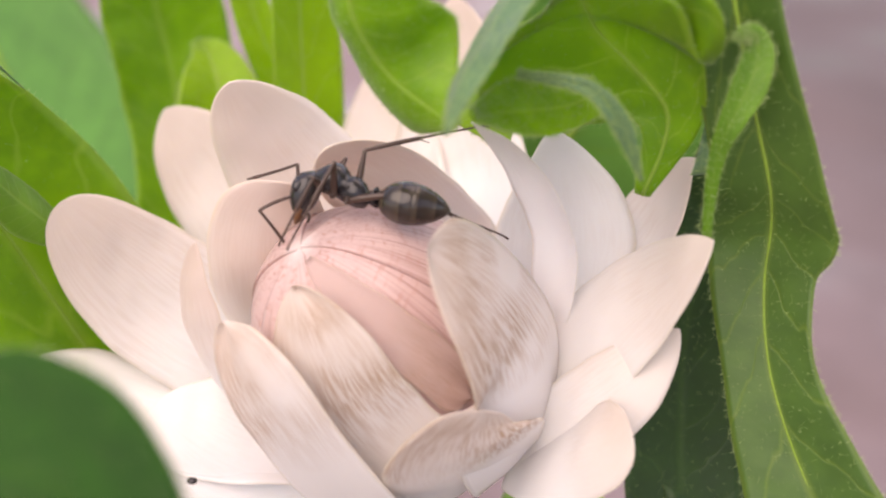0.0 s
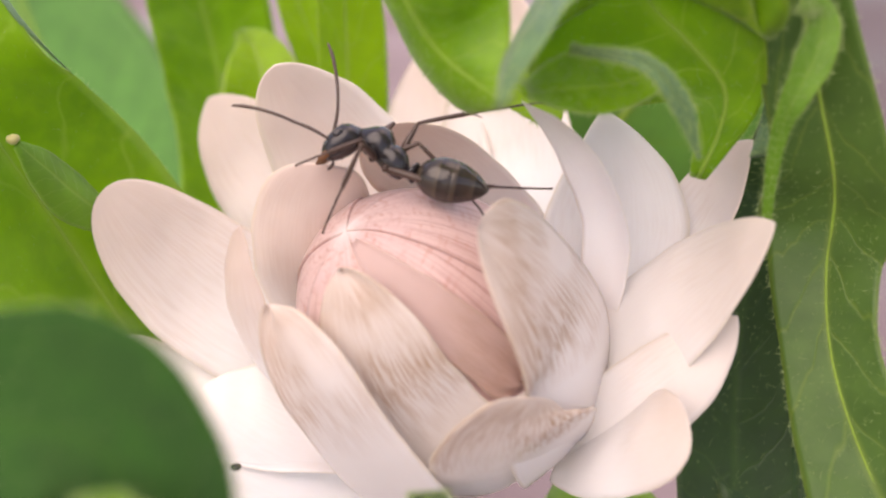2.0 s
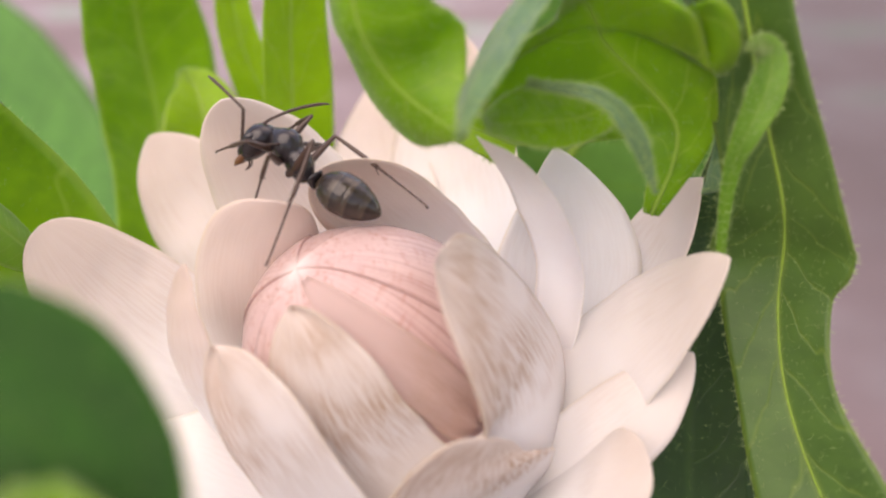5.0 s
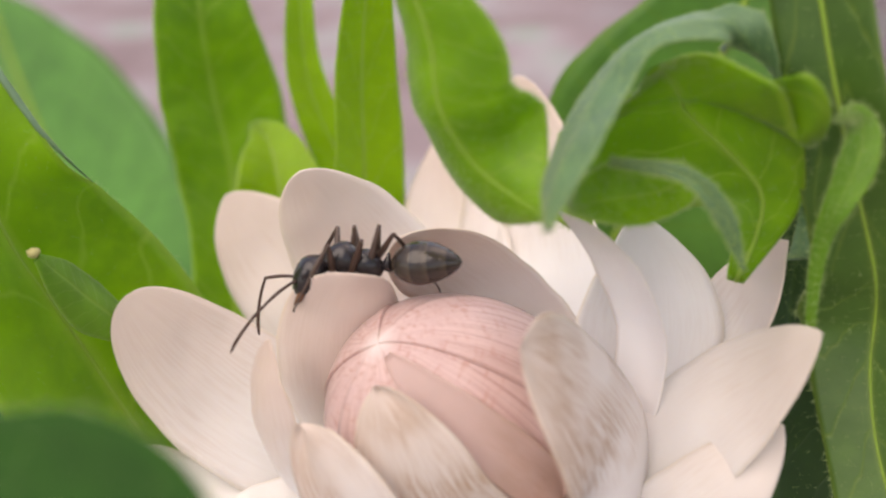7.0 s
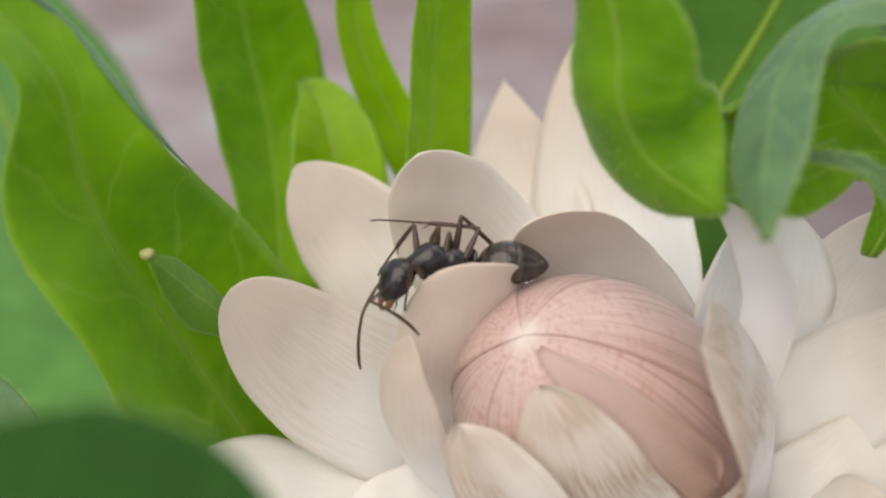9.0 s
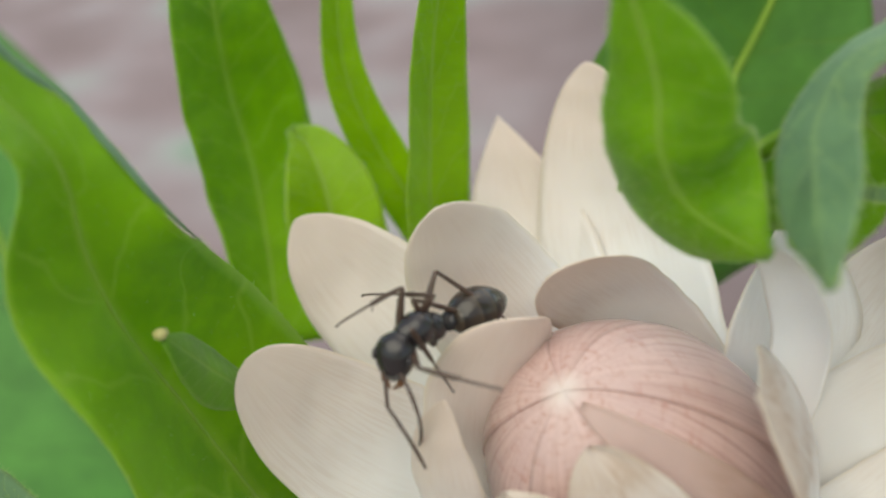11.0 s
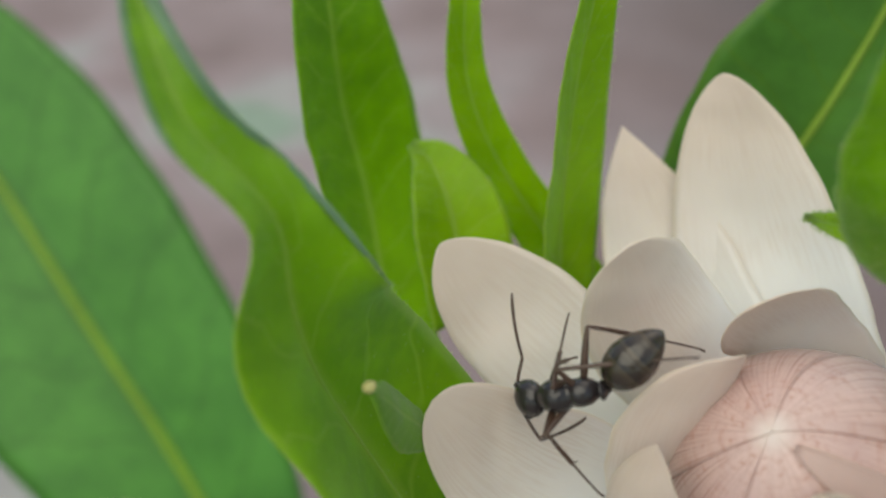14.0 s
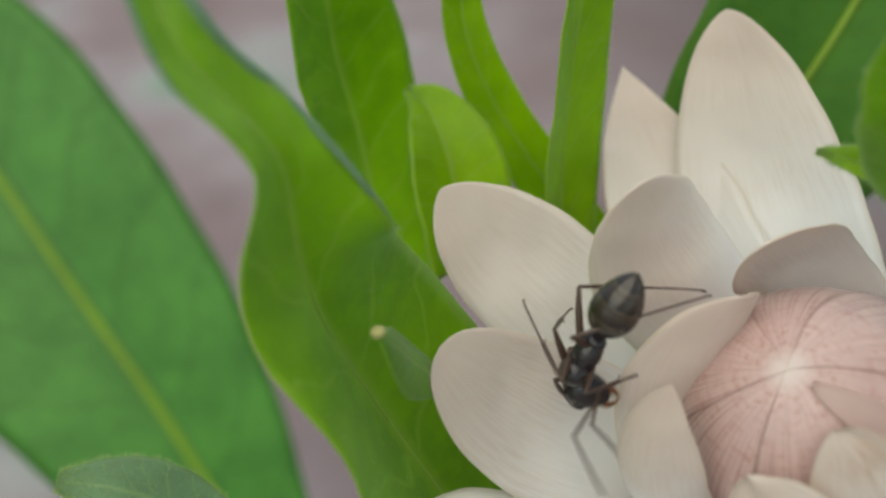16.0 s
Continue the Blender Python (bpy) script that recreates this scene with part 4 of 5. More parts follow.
    step(("front", 1), (
        (0, (0.156, 0.181, -0.001), (0.190, 0.171, -0.268)),
        (0.5, (0.157, 0.182, -0.006), (0.169, 0.222, -0.273)),
        (1, (0.170, 0.186, -0.027), (0.138, 0.209, -0.294)),
        (1.5, (0.168, 0.177, 0.021), (0.272, 0.190, -0.228)),
        (2, (0.150, 0.179, 0.004), (0.299, 0.147, -0.218)),
        (2.5, (0.135, 0.175, 0.007), (0.265, 0.153, -0.229)),
        (3, (0.118, 0.171, -0.005), (0.273, 0.090, -0.211)),
        (5.5, (0.210, 0.172, 0.025), (0.348, 0.090, -0.192)),
        (6, (0.196, 0.119, 0.094), (0.300, 0.170, -0.150)),
        (6.5, (0.196, 0.119, 0.094), (0.300, 0.170, -0.150)),
        (7, (0.196, 0.119, 0.094), (0.300, 0.170, -0.150)),
        (7.5, (0.221, 0.162, 0.039), (0.260, -0.033, -0.144)),
        (8, (0.220, 0.134, 0.076), (0.252, -0.028, -0.138)),
        (10.5, (0.285, 0.133, 0.012), (0.125, 0.146, -0.205)),
        (11, (0.275, 0.141, 0.017), (0.129, 0.342, 0.124)),
        (11.25, (0.235, 0.130, 0.055), (0.215, 0.256, -0.013)),
        (11.5, (0.196, 0.119, 0.094), (0.300, 0.170, -0.150)),
        (11.75, (0.176, 0.086, 0.106), (0.270, 0.173, -0.129)),
        (12, (0.156, 0.053, 0.117), (0.239, 0.176, -0.108)),
        (12.5, (0.229, 0.061, 0.109), (0.272, 0.171, -0.134)),
        (13, (0.196, 0.119, 0.094), (0.300, 0.170, -0.150)),
        (13.25, (0.203, 0.044, 0.097), (0.300, 0.190, -0.067)),
        (13.5, (0.210, -0.031, 0.101), (0.301, 0.209, 0.017)),
        (13.75, (0.203, 0.044, 0.097), (0.300, 0.190, -0.067)),
        (14, (0.196, 0.119, 0.094), (0.300, 0.170, -0.150)),
        (14.25, (0.143, 0.104, 0.087), (0.141, 0.095, -0.154)),
        (14.5, (0.090, 0.089, 0.079), (-0.019, 0.020, -0.158)),
        (15, (0.320, 0.077, -0.055), (0.142, 0.013, -0.248)),
        (15.5, (0.084, 0.062, 0.084), (-0.011, -0.007, -0.159)),
        (15.625, (0.106, 0.032, 0.084), (0.084, 0.015, -0.129)),
        (15.75, (0.129, 0.001, 0.085), (0.179, 0.037, -0.098)),
        (15.875, (0.151, -0.029, 0.085), (0.274, 0.059, -0.067)),
        (16, (0.174, -0.059, 0.086), (0.369, 0.081, -0.037)),
    ))
    step(("front", -1), (
        (0, (0.196, -0.119, 0.094), (0.300, -0.170, -0.150)),
        (0.5, (0.196, -0.119, 0.094), (0.300, -0.170, -0.150)),
        (1, (0.196, -0.119, 0.094), (0.300, -0.170, -0.150)),
        (1.5, (0.196, -0.119, 0.094), (0.300, -0.170, -0.150)),
        (2, (0.196, -0.119, 0.094), (0.300, -0.170, -0.150)),
        (2.5, (0.196, -0.119, 0.094), (0.300, -0.170, -0.150)),
        (3, (0.196, -0.119, 0.094), (0.300, -0.170, -0.150)),
        (5.5, (0.196, -0.119, 0.094), (0.300, -0.170, -0.150)),
        (6, (0.196, -0.119, 0.094), (0.300, -0.170, -0.150)),
        (6.5, (0.196, -0.119, 0.094), (0.300, -0.170, -0.150)),
        (7, (0.196, -0.119, 0.094), (0.300, -0.170, -0.150)),
        (7.5, (0.196, -0.119, 0.094), (0.300, -0.170, -0.150)),
        (8, (0.196, -0.119, 0.094), (0.300, -0.170, -0.150)),
        (10.5, (0.196, -0.119, 0.094), (0.300, -0.170, -0.150)),
        (11, (0.196, -0.119, 0.094), (0.300, -0.170, -0.150)),
        (11.25, (0.229, -0.134, 0.007), (0.299, -0.118, -0.242)),
        (11.5, (0.262, -0.150, -0.080), (0.297, -0.066, -0.334)),
        (11.75, (0.229, -0.134, 0.007), (0.299, -0.118, -0.242)),
        (12, (0.196, -0.119, 0.094), (0.300, -0.170, -0.150)),
        (12.5, (0.196, -0.119, 0.094), (0.300, -0.170, -0.150)),
        (13, (0.196, -0.119, 0.094), (0.300, -0.170, -0.150)),
        (13.25, (0.134, -0.130, 0.040), (0.198, -0.137, -0.215)),
        (13.5, (0.072, -0.141, -0.015), (0.096, -0.104, -0.281)),
        (13.75, (0.091, -0.128, 0.032), (0.106, -0.103, -0.236)),
        (14, (0.110, -0.114, 0.078), (0.115, -0.102, -0.192)),
        (14.25, (0.153, -0.117, 0.086), (0.208, -0.136, -0.171)),
        (14.5, (0.196, -0.119, 0.094), (0.300, -0.170, -0.150)),
        (15, (0.198, -0.090, 0.108), (0.239, -0.343, 0.024)),
        (15.5, (0.176, -0.129, 0.088), (0.129, -0.388, 0.026)),
        (15.625, (0.148, -0.131, 0.059), (0.133, -0.310, -0.051)),
        (15.75, (0.120, -0.132, 0.029), (0.137, -0.233, -0.127)),
        (15.875, (0.093, -0.134, 0.000), (0.142, -0.156, -0.204)),
        (16, (0.065, -0.135, -0.029), (0.146, -0.079, -0.280)),
    ))
    step(("middle", 1), (
        (0, (0.116, 0.150, 0.080), (0.152, 0.177, -0.267)),
        (0.5, (0.114, 0.162, 0.066), (0.158, 0.159, -0.281)),
        (1, (0.118, 0.185, 0.028), (0.061, 0.210, -0.316)),
        (1.5, (0.113, 0.194, -0.001), (0.049, 0.153, -0.342)),
        (2, (0.129, 0.195, -0.003), (0.073, 0.134, -0.344)),
        (2.5, (0.124, 0.196, -0.008), (0.032, 0.139, -0.341)),
        (3, (0.104, 0.194, -0.003), (-0.009, 0.169, -0.334)),
        (5.5, (0.115, 0.163, 0.065), (0.126, 0.084, -0.275)),
        (6, (0.071, 0.066, 0.116), (0.381, 0.028, -0.042)),
        (6.5, (0.060, 0.066, 0.112), (0.373, 0.015, -0.036)),
        (7, (0.082, 0.084, 0.115), (0.129, -0.068, -0.197)),
        (7.5, (0.056, 0.042, 0.113), (-0.010, -0.062, -0.215)),
        (8, (0.053, 0.013, 0.109), (-0.039, -0.077, -0.216)),
        (10.5, (0.176, -0.067, 0.073), (-0.065, -0.052, -0.180)),
        (11, (0.248, 0.026, 0.061), (0.009, 0.198, -0.128)),
        (11.25, (0.245, 0.046, 0.063), (0.084, 0.207, -0.184)),
        (11.5, (0.243, 0.065, 0.065), (0.160, 0.215, -0.240)),
        (11.75, (0.154, 0.061, 0.090), (0.149, 0.216, -0.214)),
        (12, (0.065, 0.056, 0.115), (0.137, 0.216, -0.188)),
        (12.5, (0.066, 0.037, 0.117), (0.124, 0.292, -0.117)),
        (13, (0.131, 0.051, 0.125), (0.137, 0.304, -0.117)),
        (13.25, (0.128, 0.047, 0.125), (0.118, 0.287, -0.129)),
        (13.5, (0.125, 0.044, 0.126), (0.100, 0.270, -0.140)),
        (13.75, (0.155, 0.078, 0.109), (0.094, 0.331, -0.117)),
        (14, (0.186, 0.112, 0.092), (0.088, 0.392, -0.095)),
        (14.25, (0.133, 0.143, 0.065), (0.028, 0.365, -0.172)),
        (14.5, (0.080, 0.174, 0.039), (-0.032, 0.337, -0.250)),
        (15, (0.198, 0.177, -0.037), (0.032, 0.354, -0.289)),
        (15.5, (0.206, 0.173, -0.042), (0.078, 0.355, -0.312)),
        (15.625, (0.185, 0.141, 0.000), (0.083, 0.334, -0.269)),
        (15.75, (0.165, 0.108, 0.042), (0.089, 0.312, -0.226)),
        (15.875, (0.145, 0.076, 0.084), (0.094, 0.291, -0.183)),
        (16, (0.125, 0.044, 0.126), (0.100, 0.270, -0.140)),
    ))
    step(("middle", -1), (
        (0, (-0.020, -0.069, 0.037), (-0.173, -0.376, -0.031)),
        (0.5, (-0.020, -0.070, 0.036), (-0.173, -0.379, -0.027)),
        (1, (-0.022, -0.055, 0.038), (-0.231, -0.334, 0.012)),
        (1.5, (-0.013, -0.075, 0.046), (-0.195, -0.373, 0.032)),
        (2, (0.040, -0.019, 0.103), (-0.292, -0.115, 0.044)),
        (2.5, (0.033, -0.022, 0.099), (-0.297, -0.131, 0.067)),
        (3, (0.019, -0.021, 0.089), (-0.310, -0.138, 0.059)),
        (5.5, (0.203, -0.173, -0.060), (-0.024, 0.035, 0.109)),
        (6, (0.125, -0.044, 0.126), (0.100, -0.270, -0.140)),
        (6.5, (0.125, -0.044, 0.126), (0.100, -0.270, -0.140)),
        (7, (0.125, -0.044, 0.126), (0.100, -0.270, -0.140)),
        (7.5, (0.125, -0.044, 0.126), (0.100, -0.270, -0.140)),
        (8, (0.125, -0.044, 0.126), (0.100, -0.270, -0.140)),
        (10.5, (0.125, -0.044, 0.126), (0.100, -0.270, -0.140)),
        (11, (0.125, -0.044, 0.126), (0.100, -0.270, -0.140)),
        (11.25, (0.110, -0.115, 0.074), (-0.002, -0.180, -0.195)),
        (11.5, (0.096, -0.186, 0.022), (-0.103, -0.091, -0.250)),
        (11.75, (0.110, -0.115, 0.074), (-0.002, -0.180, -0.195)),
        (12, (0.125, -0.044, 0.126), (0.100, -0.270, -0.140)),
        (12.5, (0.125, -0.044, 0.126), (0.100, -0.270, -0.140)),
        (13, (0.125, -0.044, 0.126), (0.100, -0.270, -0.140)),
        (13.25, (0.125, -0.044, 0.126), (0.100, -0.270, -0.140)),
        (13.5, (0.125, -0.044, 0.126), (0.100, -0.270, -0.140)),
        (13.75, (0.125, -0.044, 0.126), (0.100, -0.270, -0.140)),
        (14, (0.125, -0.044, 0.126), (0.100, -0.270, -0.140)),
        (14.25, (0.125, -0.044, 0.126), (0.100, -0.270, -0.140)),
        (14.5, (0.125, -0.044, 0.126), (0.100, -0.270, -0.140)),
        (15, (0.125, -0.044, 0.126), (0.100, -0.270, -0.140)),
        (15.5, (0.125, -0.044, 0.126), (0.100, -0.270, -0.140)),
        (15.625, (0.125, -0.044, 0.126), (0.100, -0.270, -0.140)),
        (15.75, (0.125, -0.044, 0.126), (0.100, -0.270, -0.140)),
        (15.875, (0.125, -0.044, 0.126), (0.100, -0.270, -0.140)),
        (16, (0.125, -0.044, 0.126), (0.100, -0.270, -0.140)),
    ))
    step(("hind", 1), (
        (0, (-0.108, 0.021, 0.060), (-0.476, -0.271, 0.050)),
        (0.5, (-0.100, 0.016, 0.072), (-0.468, -0.276, 0.071)),
        (1, (-0.101, 0.036, 0.072), (-0.499, -0.206, 0.132)),
        (1.5, (-0.102, 0.052, 0.069), (-0.371, -0.262, 0.293)),
        (2, (-0.119, 0.025, 0.037), (-0.404, -0.271, 0.264)),
        (2.5, (-0.114, 0.015, 0.046), (-0.349, -0.314, 0.286)),
        (3, (-0.114, 0.005, 0.044), (-0.331, -0.335, 0.284)),
        (5.5, (0.112, 0.075, 0.146), (-0.240, 0.220, -0.130)),
        (6, (0.037, 0.022, 0.156), (0.293, -0.056, -0.230)),
        (6.5, (0.058, 0.024, 0.158), (0.318, -0.125, -0.204)),
        (7, (0.030, 0.008, 0.154), (0.034, -0.205, -0.265)),
        (7.5, (0.034, 0.024, 0.156), (-0.331, -0.160, -0.077)),
        (8, (0.020, 0.009, 0.152), (-0.345, -0.154, -0.095)),
        (10.5, (0.102, -0.063, 0.124), (-0.313, -0.014, -0.092)),
        (11, (0.167, -0.077, 0.076), (-0.275, 0.072, 0.017)),
        (11.25, (0.100, -0.024, 0.116), (-0.213, 0.224, -0.042)),
        (11.5, (0.034, 0.029, 0.156), (-0.151, 0.376, -0.101)),
        (11.75, (-0.018, -0.038, 0.062), (-0.270, 0.307, -0.094)),
        (12, (-0.071, -0.104, -0.032), (-0.388, 0.239, -0.086)),
        (12.5, (-0.019, -0.138, -0.032), (-0.391, 0.145, -0.085)),
        (13, (-0.005, -0.143, -0.029), (-0.376, 0.133, -0.110)),
        (13.25, (0.024, -0.139, 0.012), (-0.322, 0.148, -0.116)),
        (13.5, (0.052, -0.134, 0.052), (-0.268, 0.162, -0.123)),
        (13.75, (0.081, -0.116, 0.072), (-0.307, 0.049, -0.069)),
        (14, (0.109, -0.098, 0.092), (-0.347, -0.065, -0.016)),
        (14.25, (0.011, -0.048, 0.090), (-0.245, -0.154, -0.162)),
        (14.5, (-0.086, 0.002, 0.087), (-0.144, -0.244, -0.309)),
        (15, (-0.101, -0.014, 0.060), (-0.076, -0.287, -0.322)),
        (15.5, (-0.096, -0.003, 0.072), (-0.175, -0.279, -0.301)),
        (15.625, (-0.080, -0.025, 0.074), (-0.210, -0.148, -0.246)),
        (15.75, (-0.063, -0.047, 0.076), (-0.245, -0.017, -0.192)),
        (15.875, (-0.046, -0.068, 0.078), (-0.280, 0.115, -0.138)),
        (16, (-0.030, -0.090, 0.080), (-0.315, 0.246, -0.083)),
    ))
    step(("hind", -1), (
        (0, (0.098, -0.025, 0.154), (-0.255, -0.196, 0.413)),
        (0.5, (0.105, -0.026, 0.152), (-0.229, -0.201, 0.433)),
        (1, (0.087, -0.030, 0.156), (-0.244, -0.165, 0.462)),
        (1.5, (0.125, -0.039, 0.146), (-0.120, -0.195, 0.515)),
        (2, (0.098, -0.048, 0.153), (-0.187, -0.207, 0.492)),
        (2.5, (0.102, -0.049, 0.152), (-0.158, -0.208, 0.510)),
        (3, (0.097, -0.067, 0.151), (-0.139, -0.277, 0.499)),
        (5.5, (0.106, -0.211, 0.024), (-0.360, -0.179, 0.076)),
        (6, (0.015, -0.121, 0.133), (0.162, -0.447, -0.173)),
        (6.5, (0.012, -0.119, 0.133), (0.095, -0.466, -0.173)),
        (7, (-0.025, 0.018, 0.130), (-0.218, -0.278, -0.180)),
        (7.5, (0.037, -0.012, 0.155), (-0.242, -0.270, -0.121)),
        (8, (0.029, -0.028, 0.156), (-0.235, -0.254, -0.161)),
        (10.5, (0.024, -0.124, 0.133), (-0.307, 0.165, -0.034)),
        (11, (0.018, -0.146, 0.117), (-0.288, 0.209, 0.085)),
        (11.25, (-0.007, -0.053, 0.117), (-0.206, 0.330, -0.002)),
        (11.5, (-0.031, 0.040, 0.118), (-0.124, 0.452, -0.090)),
        (11.75, (-0.041, -0.056, 0.095), (-0.250, 0.320, -0.001)),
        (12, (-0.050, -0.151, 0.073), (-0.375, 0.188, 0.088)),
        (12.5, (0.091, -0.216, 0.019), (-0.303, -0.291, -0.225)),
        (13, (0.096, -0.209, 0.036), (-0.267, -0.297, -0.249)),
        (13.25, (0.006, -0.184, -0.013), (-0.281, -0.034, -0.235)),
        (13.5, (-0.083, -0.159, -0.062), (-0.294, 0.230, -0.221)),
        (13.75, (-0.037, -0.190, -0.045), (-0.309, 0.090, -0.266)),
        (14, (0.010, -0.220, -0.027), (-0.323, -0.050, -0.312)),
        (14.25, (0.011, -0.188, 0.041), (-0.236, -0.154, -0.316)),
        (14.5, (0.013, -0.156, 0.109), (-0.150, -0.258, -0.321)),
        (15, (0.083, -0.202, 0.057), (0.006, -0.314, -0.393)),
        (15.5, (0.083, -0.209, 0.043), (-0.000, -0.306, -0.409)),
        (15.625, (0.040, -0.188, 0.005), (-0.045, -0.156, -0.381)),
        (15.75, (-0.003, -0.168, -0.034), (-0.089, -0.006, -0.353)),
        (15.875, (-0.045, -0.148, -0.073), (-0.134, 0.144, -0.326)),
        (16, (-0.088, -0.128, -0.111), (-0.178, 0.294, -0.298)),
    ))
    feel(1, (
        (0, (0.263, 0.057, -0.103), (0.333, 0.124, -0.190), (0.246, -0.063, -0.311)),
        (0.5, (0.260, 0.058, -0.103), (0.312, 0.152, -0.176), (0.255, 0.168, -0.409)),
        (1, (0.269, 0.049, -0.106), (0.396, 0.073, -0.118), (0.603, 0.079, -0.240)),
        (1.5, (0.247, 0.068, -0.100), (0.316, 0.178, -0.097), (0.466, 0.260, -0.265)),
        (2, (0.294, 0.064, -0.084), (0.418, 0.095, -0.109), (0.634, 0.156, -0.193)),
        (2.5, (0.278, 0.067, -0.091), (0.354, 0.107, -0.189), (0.391, 0.018, -0.409)),
        (3, (0.249, 0.077, -0.093), (0.374, 0.107, -0.071), (0.611, 0.143, -0.088)),
        (5.5, (0.289, 0.087, -0.065), (0.356, 0.083, 0.046), (0.574, 0.025, -0.036)),
        (6, (0.339, 0.061, -0.013), (0.420, 0.153, 0.031), (0.543, 0.255, -0.148)),
        (6.5, (0.338, 0.062, -0.018), (0.419, 0.155, 0.022), (0.536, 0.254, -0.163)),
        (7, (0.312, 0.060, -0.072), (0.391, 0.147, -0.127), (0.523, 0.181, -0.324)),
        (7.5, (0.317, 0.059, -0.067), (0.393, 0.027, 0.034), (0.531, -0.033, 0.221)),
        (8, (0.317, 0.064, -0.062), (0.419, 0.141, -0.039), (0.467, 0.033, -0.248)),
        (10.5, (0.292, 0.067, -0.084), (0.339, 0.188, -0.079), (0.193, 0.234, -0.264)),
        (11, (0.253, 0.094, -0.074), (0.251, 0.221, -0.105), (0.114, 0.280, -0.294)),
        (11.25, (0.278, 0.064, -0.084), (0.284, 0.192, -0.108), (0.251, 0.256, -0.311)),
        (11.5, (0.303, 0.034, -0.094), (0.317, 0.163, -0.110), (0.388, 0.231, -0.329)),
        (11.75, (0.328, 0.031, -0.049), (0.385, 0.129, -0.033), (0.503, 0.186, -0.227)),
        (12, (0.353, 0.027, -0.004), (0.453, 0.096, 0.044), (0.618, 0.140, -0.124)),
        (12.5, (0.349, 0.040, -0.007), (0.443, 0.116, 0.041), (0.597, 0.184, -0.131)),
        (13, (0.349, 0.040, -0.005), (0.442, 0.117, 0.044), (0.598, 0.186, -0.124)),
        (13.25, (0.333, -0.024, -0.004), (0.413, 0.069, 0.033), (0.418, 0.172, -0.118)),
        (13.5, (0.318, -0.089, -0.004), (0.385, 0.020, 0.021), (0.239, 0.157, -0.111)),
        (13.75, (0.320, -0.022, -0.037), (0.329, 0.092, -0.026), (0.192, 0.149, -0.193)),
        (14, (0.322, 0.045, -0.071), (0.272, 0.165, -0.073), (0.145, 0.142, -0.275)),
        (14.25, (0.329, -0.005, -0.015), (0.283, -0.002, -0.037), (0.197, -0.129, -0.159)),
        (14.5, (0.335, -0.054, 0.042), (0.294, -0.169, -0.001), (0.248, -0.401, -0.043)),
        (15, (0.312, -0.054, 0.077), (0.285, 0.047, 0.000), (0.368, 0.104, -0.218)),
        (15.5, (0.316, -0.053, 0.073), (0.298, 0.061, 0.014), (0.268, 0.276, -0.089)),
        (15.625, (0.282, -0.014, 0.062), (0.280, 0.076, 0.047), (0.292, 0.284, -0.043)),
        (15.75, (0.248, 0.025, 0.051), (0.262, 0.090, 0.081), (0.317, 0.292, 0.004)),
        (15.875, (0.214, 0.065, 0.039), (0.244, 0.105, 0.115), (0.341, 0.300, 0.050)),
        (16, (0.179, 0.104, 0.028), (0.226, 0.120, 0.149), (0.366, 0.307, 0.096)),
    ))
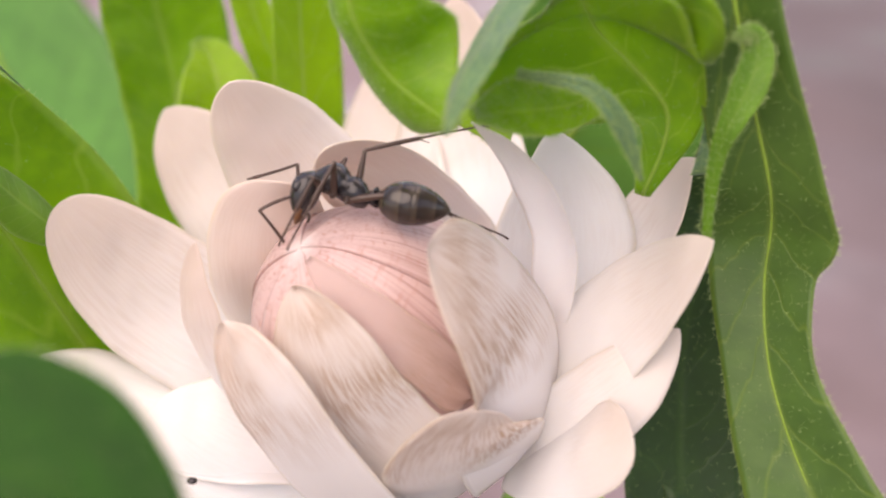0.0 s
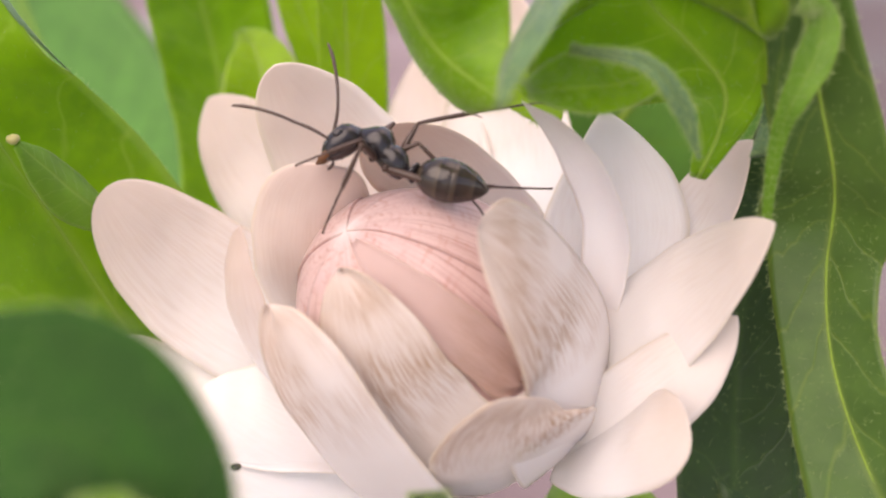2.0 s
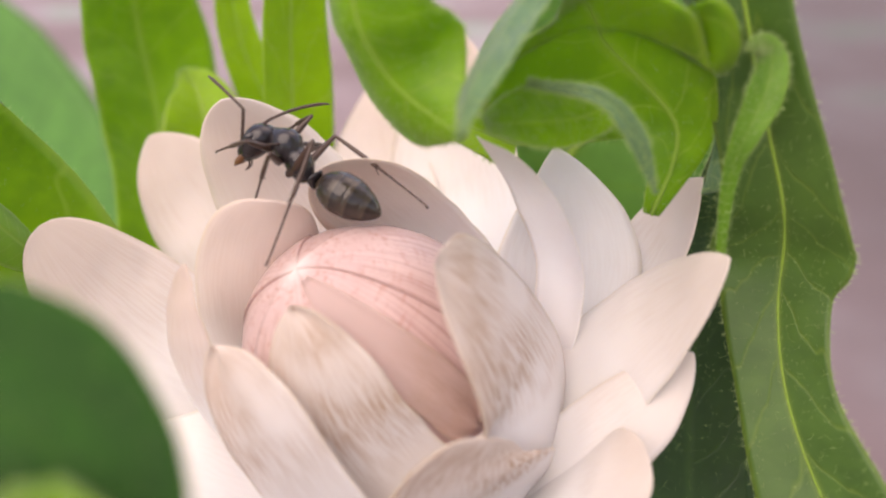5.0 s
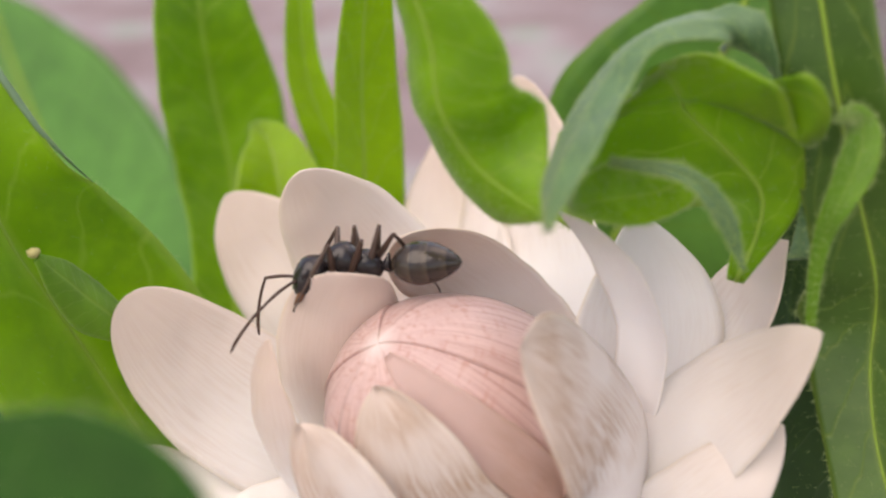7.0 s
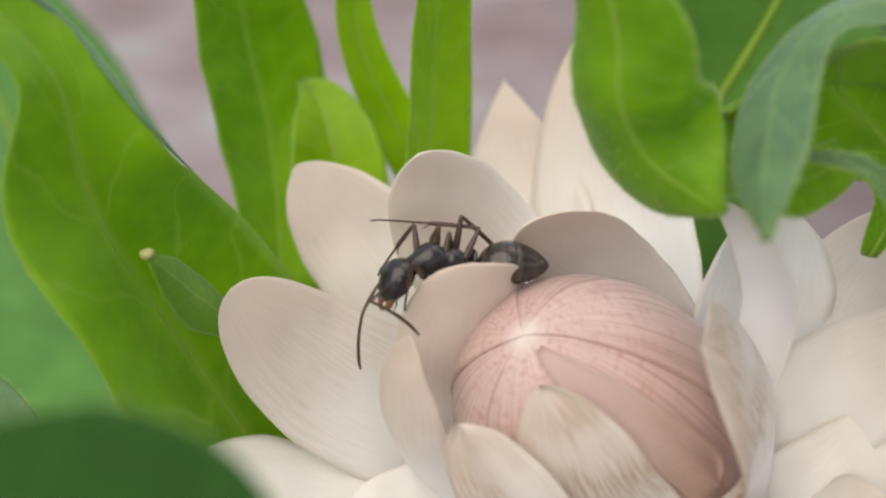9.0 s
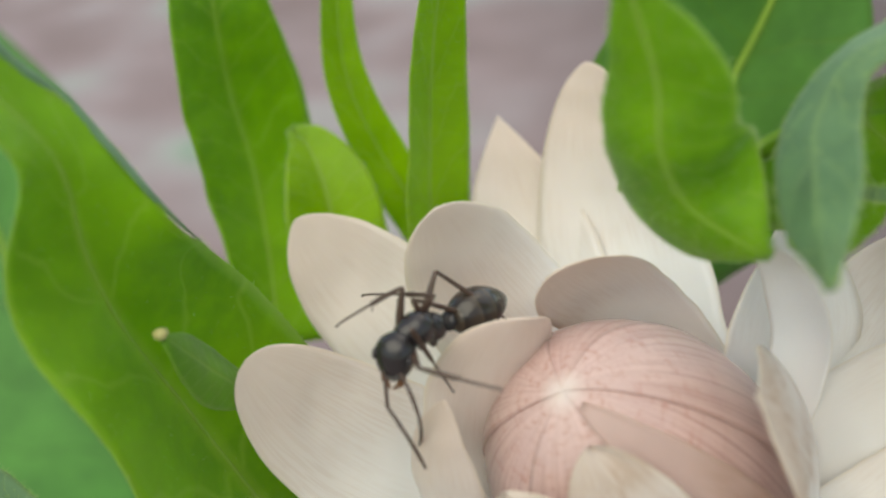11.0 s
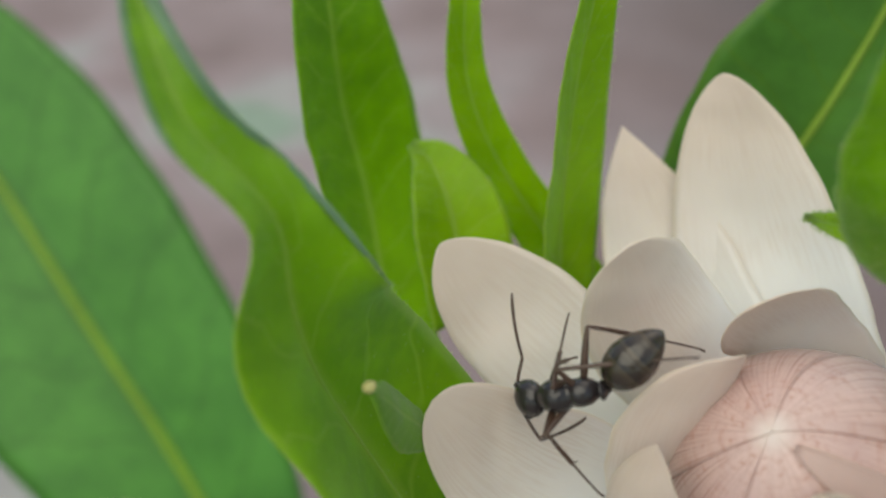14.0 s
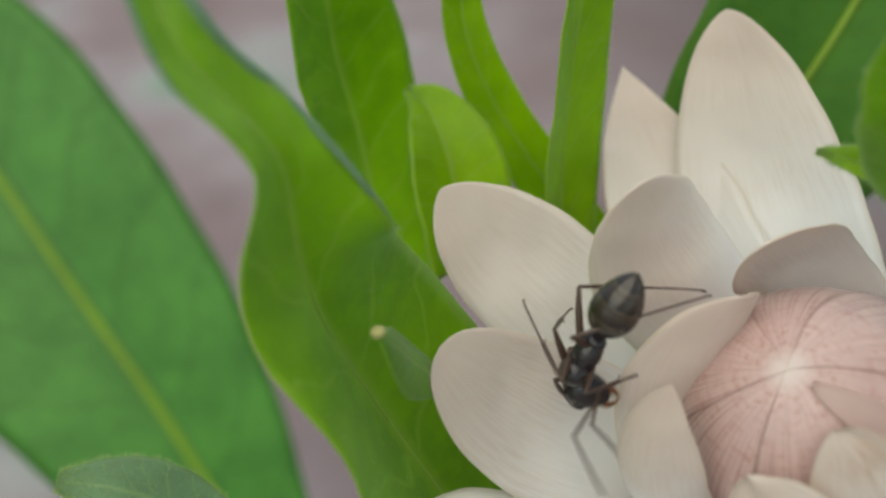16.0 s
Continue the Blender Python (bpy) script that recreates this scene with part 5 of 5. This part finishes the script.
    feel(-1, (
        (0, (0.276, -0.001, -0.114), (0.319, -0.003, 0.009), (0.512, -0.052, -0.126)),
        (0.5, (0.273, 0.001, -0.115), (0.336, 0.003, -0.001), (0.529, -0.002, -0.143)),
        (1, (0.277, -0.010, -0.113), (0.322, -0.014, 0.008), (0.435, -0.100, 0.202)),
        (1.5, (0.259, 0.012, -0.118), (0.263, -0.019, 0.008), (0.264, -0.167, 0.197)),
        (2, (0.305, 0.007, -0.099), (0.363, -0.001, 0.017), (0.534, 0.006, 0.186)),
        (2.5, (0.289, 0.011, -0.108), (0.252, -0.025, 0.011), (0.256, -0.229, 0.137)),
        (3, (0.264, 0.023, -0.115), (0.243, -0.019, 0.006), (0.155, -0.105, 0.212)),
        (5.5, (0.308, 0.035, -0.090), (0.300, -0.010, 0.031), (0.241, -0.238, 0.079)),
        (6, (0.355, 0.004, -0.018), (0.473, -0.039, 0.014), (0.623, -0.033, -0.173)),
        (6.5, (0.354, 0.004, -0.022), (0.474, -0.037, 0.007), (0.618, -0.033, -0.186)),
        (7, (0.327, 0.002, -0.079), (0.447, -0.036, -0.111), (0.475, -0.050, -0.349)),
        (7.5, (0.331, 0.000, -0.075), (0.451, -0.041, -0.101), (0.490, -0.053, -0.337)),
        (8, (0.333, 0.007, -0.071), (0.378, 0.053, -0.184), (0.372, 0.015, -0.421)),
        (10.5, (0.306, 0.010, -0.098), (0.401, 0.040, -0.182), (0.412, 0.145, -0.397)),
        (11, (0.274, 0.047, -0.104), (0.274, 0.151, -0.182), (0.209, 0.374, -0.245)),
        (11.25, (0.289, 0.011, -0.100), (0.339, 0.030, -0.165), (0.291, 0.120, -0.313)),
        (11.5, (0.304, -0.025, -0.096), (0.404, -0.092, -0.147), (0.372, -0.135, -0.381)),
        (11.75, (0.328, -0.029, -0.050), (0.426, -0.098, -0.051), (0.492, -0.147, -0.251)),
        (12, (0.352, -0.033, -0.003), (0.448, -0.105, 0.045), (0.611, -0.159, -0.122)),
        (12.5, (0.354, -0.020, -0.008), (0.289, -0.101, 0.069), (0.400, 0.042, -0.088)),
        (13, (0.355, -0.019, -0.006), (0.253, -0.100, -0.004), (0.067, -0.226, -0.090)),
        (13.25, (0.310, -0.068, -0.006), (0.202, -0.129, -0.029), (0.008, -0.242, -0.113)),
        (13.5, (0.265, -0.117, -0.005), (0.151, -0.157, -0.053), (-0.051, -0.257, -0.137)),
        (13.75, (0.299, -0.066, -0.038), (0.220, -0.147, -0.068), (0.117, -0.317, -0.105)),
        (14, (0.332, -0.015, -0.071), (0.289, -0.137, -0.084), (0.285, -0.376, -0.073)),
        (14.25, (0.317, -0.057, -0.024), (0.307, -0.179, -0.011), (0.327, -0.411, 0.031)),
        (14.5, (0.301, -0.099, 0.022), (0.325, -0.221, 0.061), (0.369, -0.445, 0.134)),
        (15, (0.288, -0.099, 0.046), (0.279, -0.227, 0.070), (0.299, -0.464, 0.101)),
        (15.5, (0.293, -0.098, 0.041), (0.286, -0.220, 0.087), (0.481, -0.347, 0.029)),
        (15.625, (0.278, -0.046, 0.043), (0.299, -0.140, 0.098), (0.474, -0.188, 0.077)),
        (15.75, (0.264, 0.006, 0.045), (0.311, -0.060, 0.109), (0.466, -0.029, 0.124)),
        (15.875, (0.250, 0.059, 0.047), (0.323, 0.019, 0.119), (0.459, 0.130, 0.172)),
        (16, (0.236, 0.111, 0.048), (0.336, 0.099, 0.130), (0.452, 0.289, 0.219)),
    ))
    sway = [(0, 0, 0.02, 0.011), (2.5, -0.006, 0.027, 0.051), (3.2, 0.006, 0.051, 0.111), (5.3, -0.008, 0.067, 0.130), (6, 0.008, 0.067, 0.129), (7, -0.072, 0.034, 0.184), (7.5, -0.255, 0.010, 0.227), (8.2, -0.588, 0.034, 0.336), (10.3, -0.488, 0.070, 0.444), (10.7, -0.475, 0.068, 0.470), (16, -0.475, 0.068, 0.470)]
    for swaying in (near_leaf, low_leaf):
        walk(swaying, [(t, Matrix.Translation(OFF + V(x, y, z) * CM)) for t, x, y, z in sway])


motions()
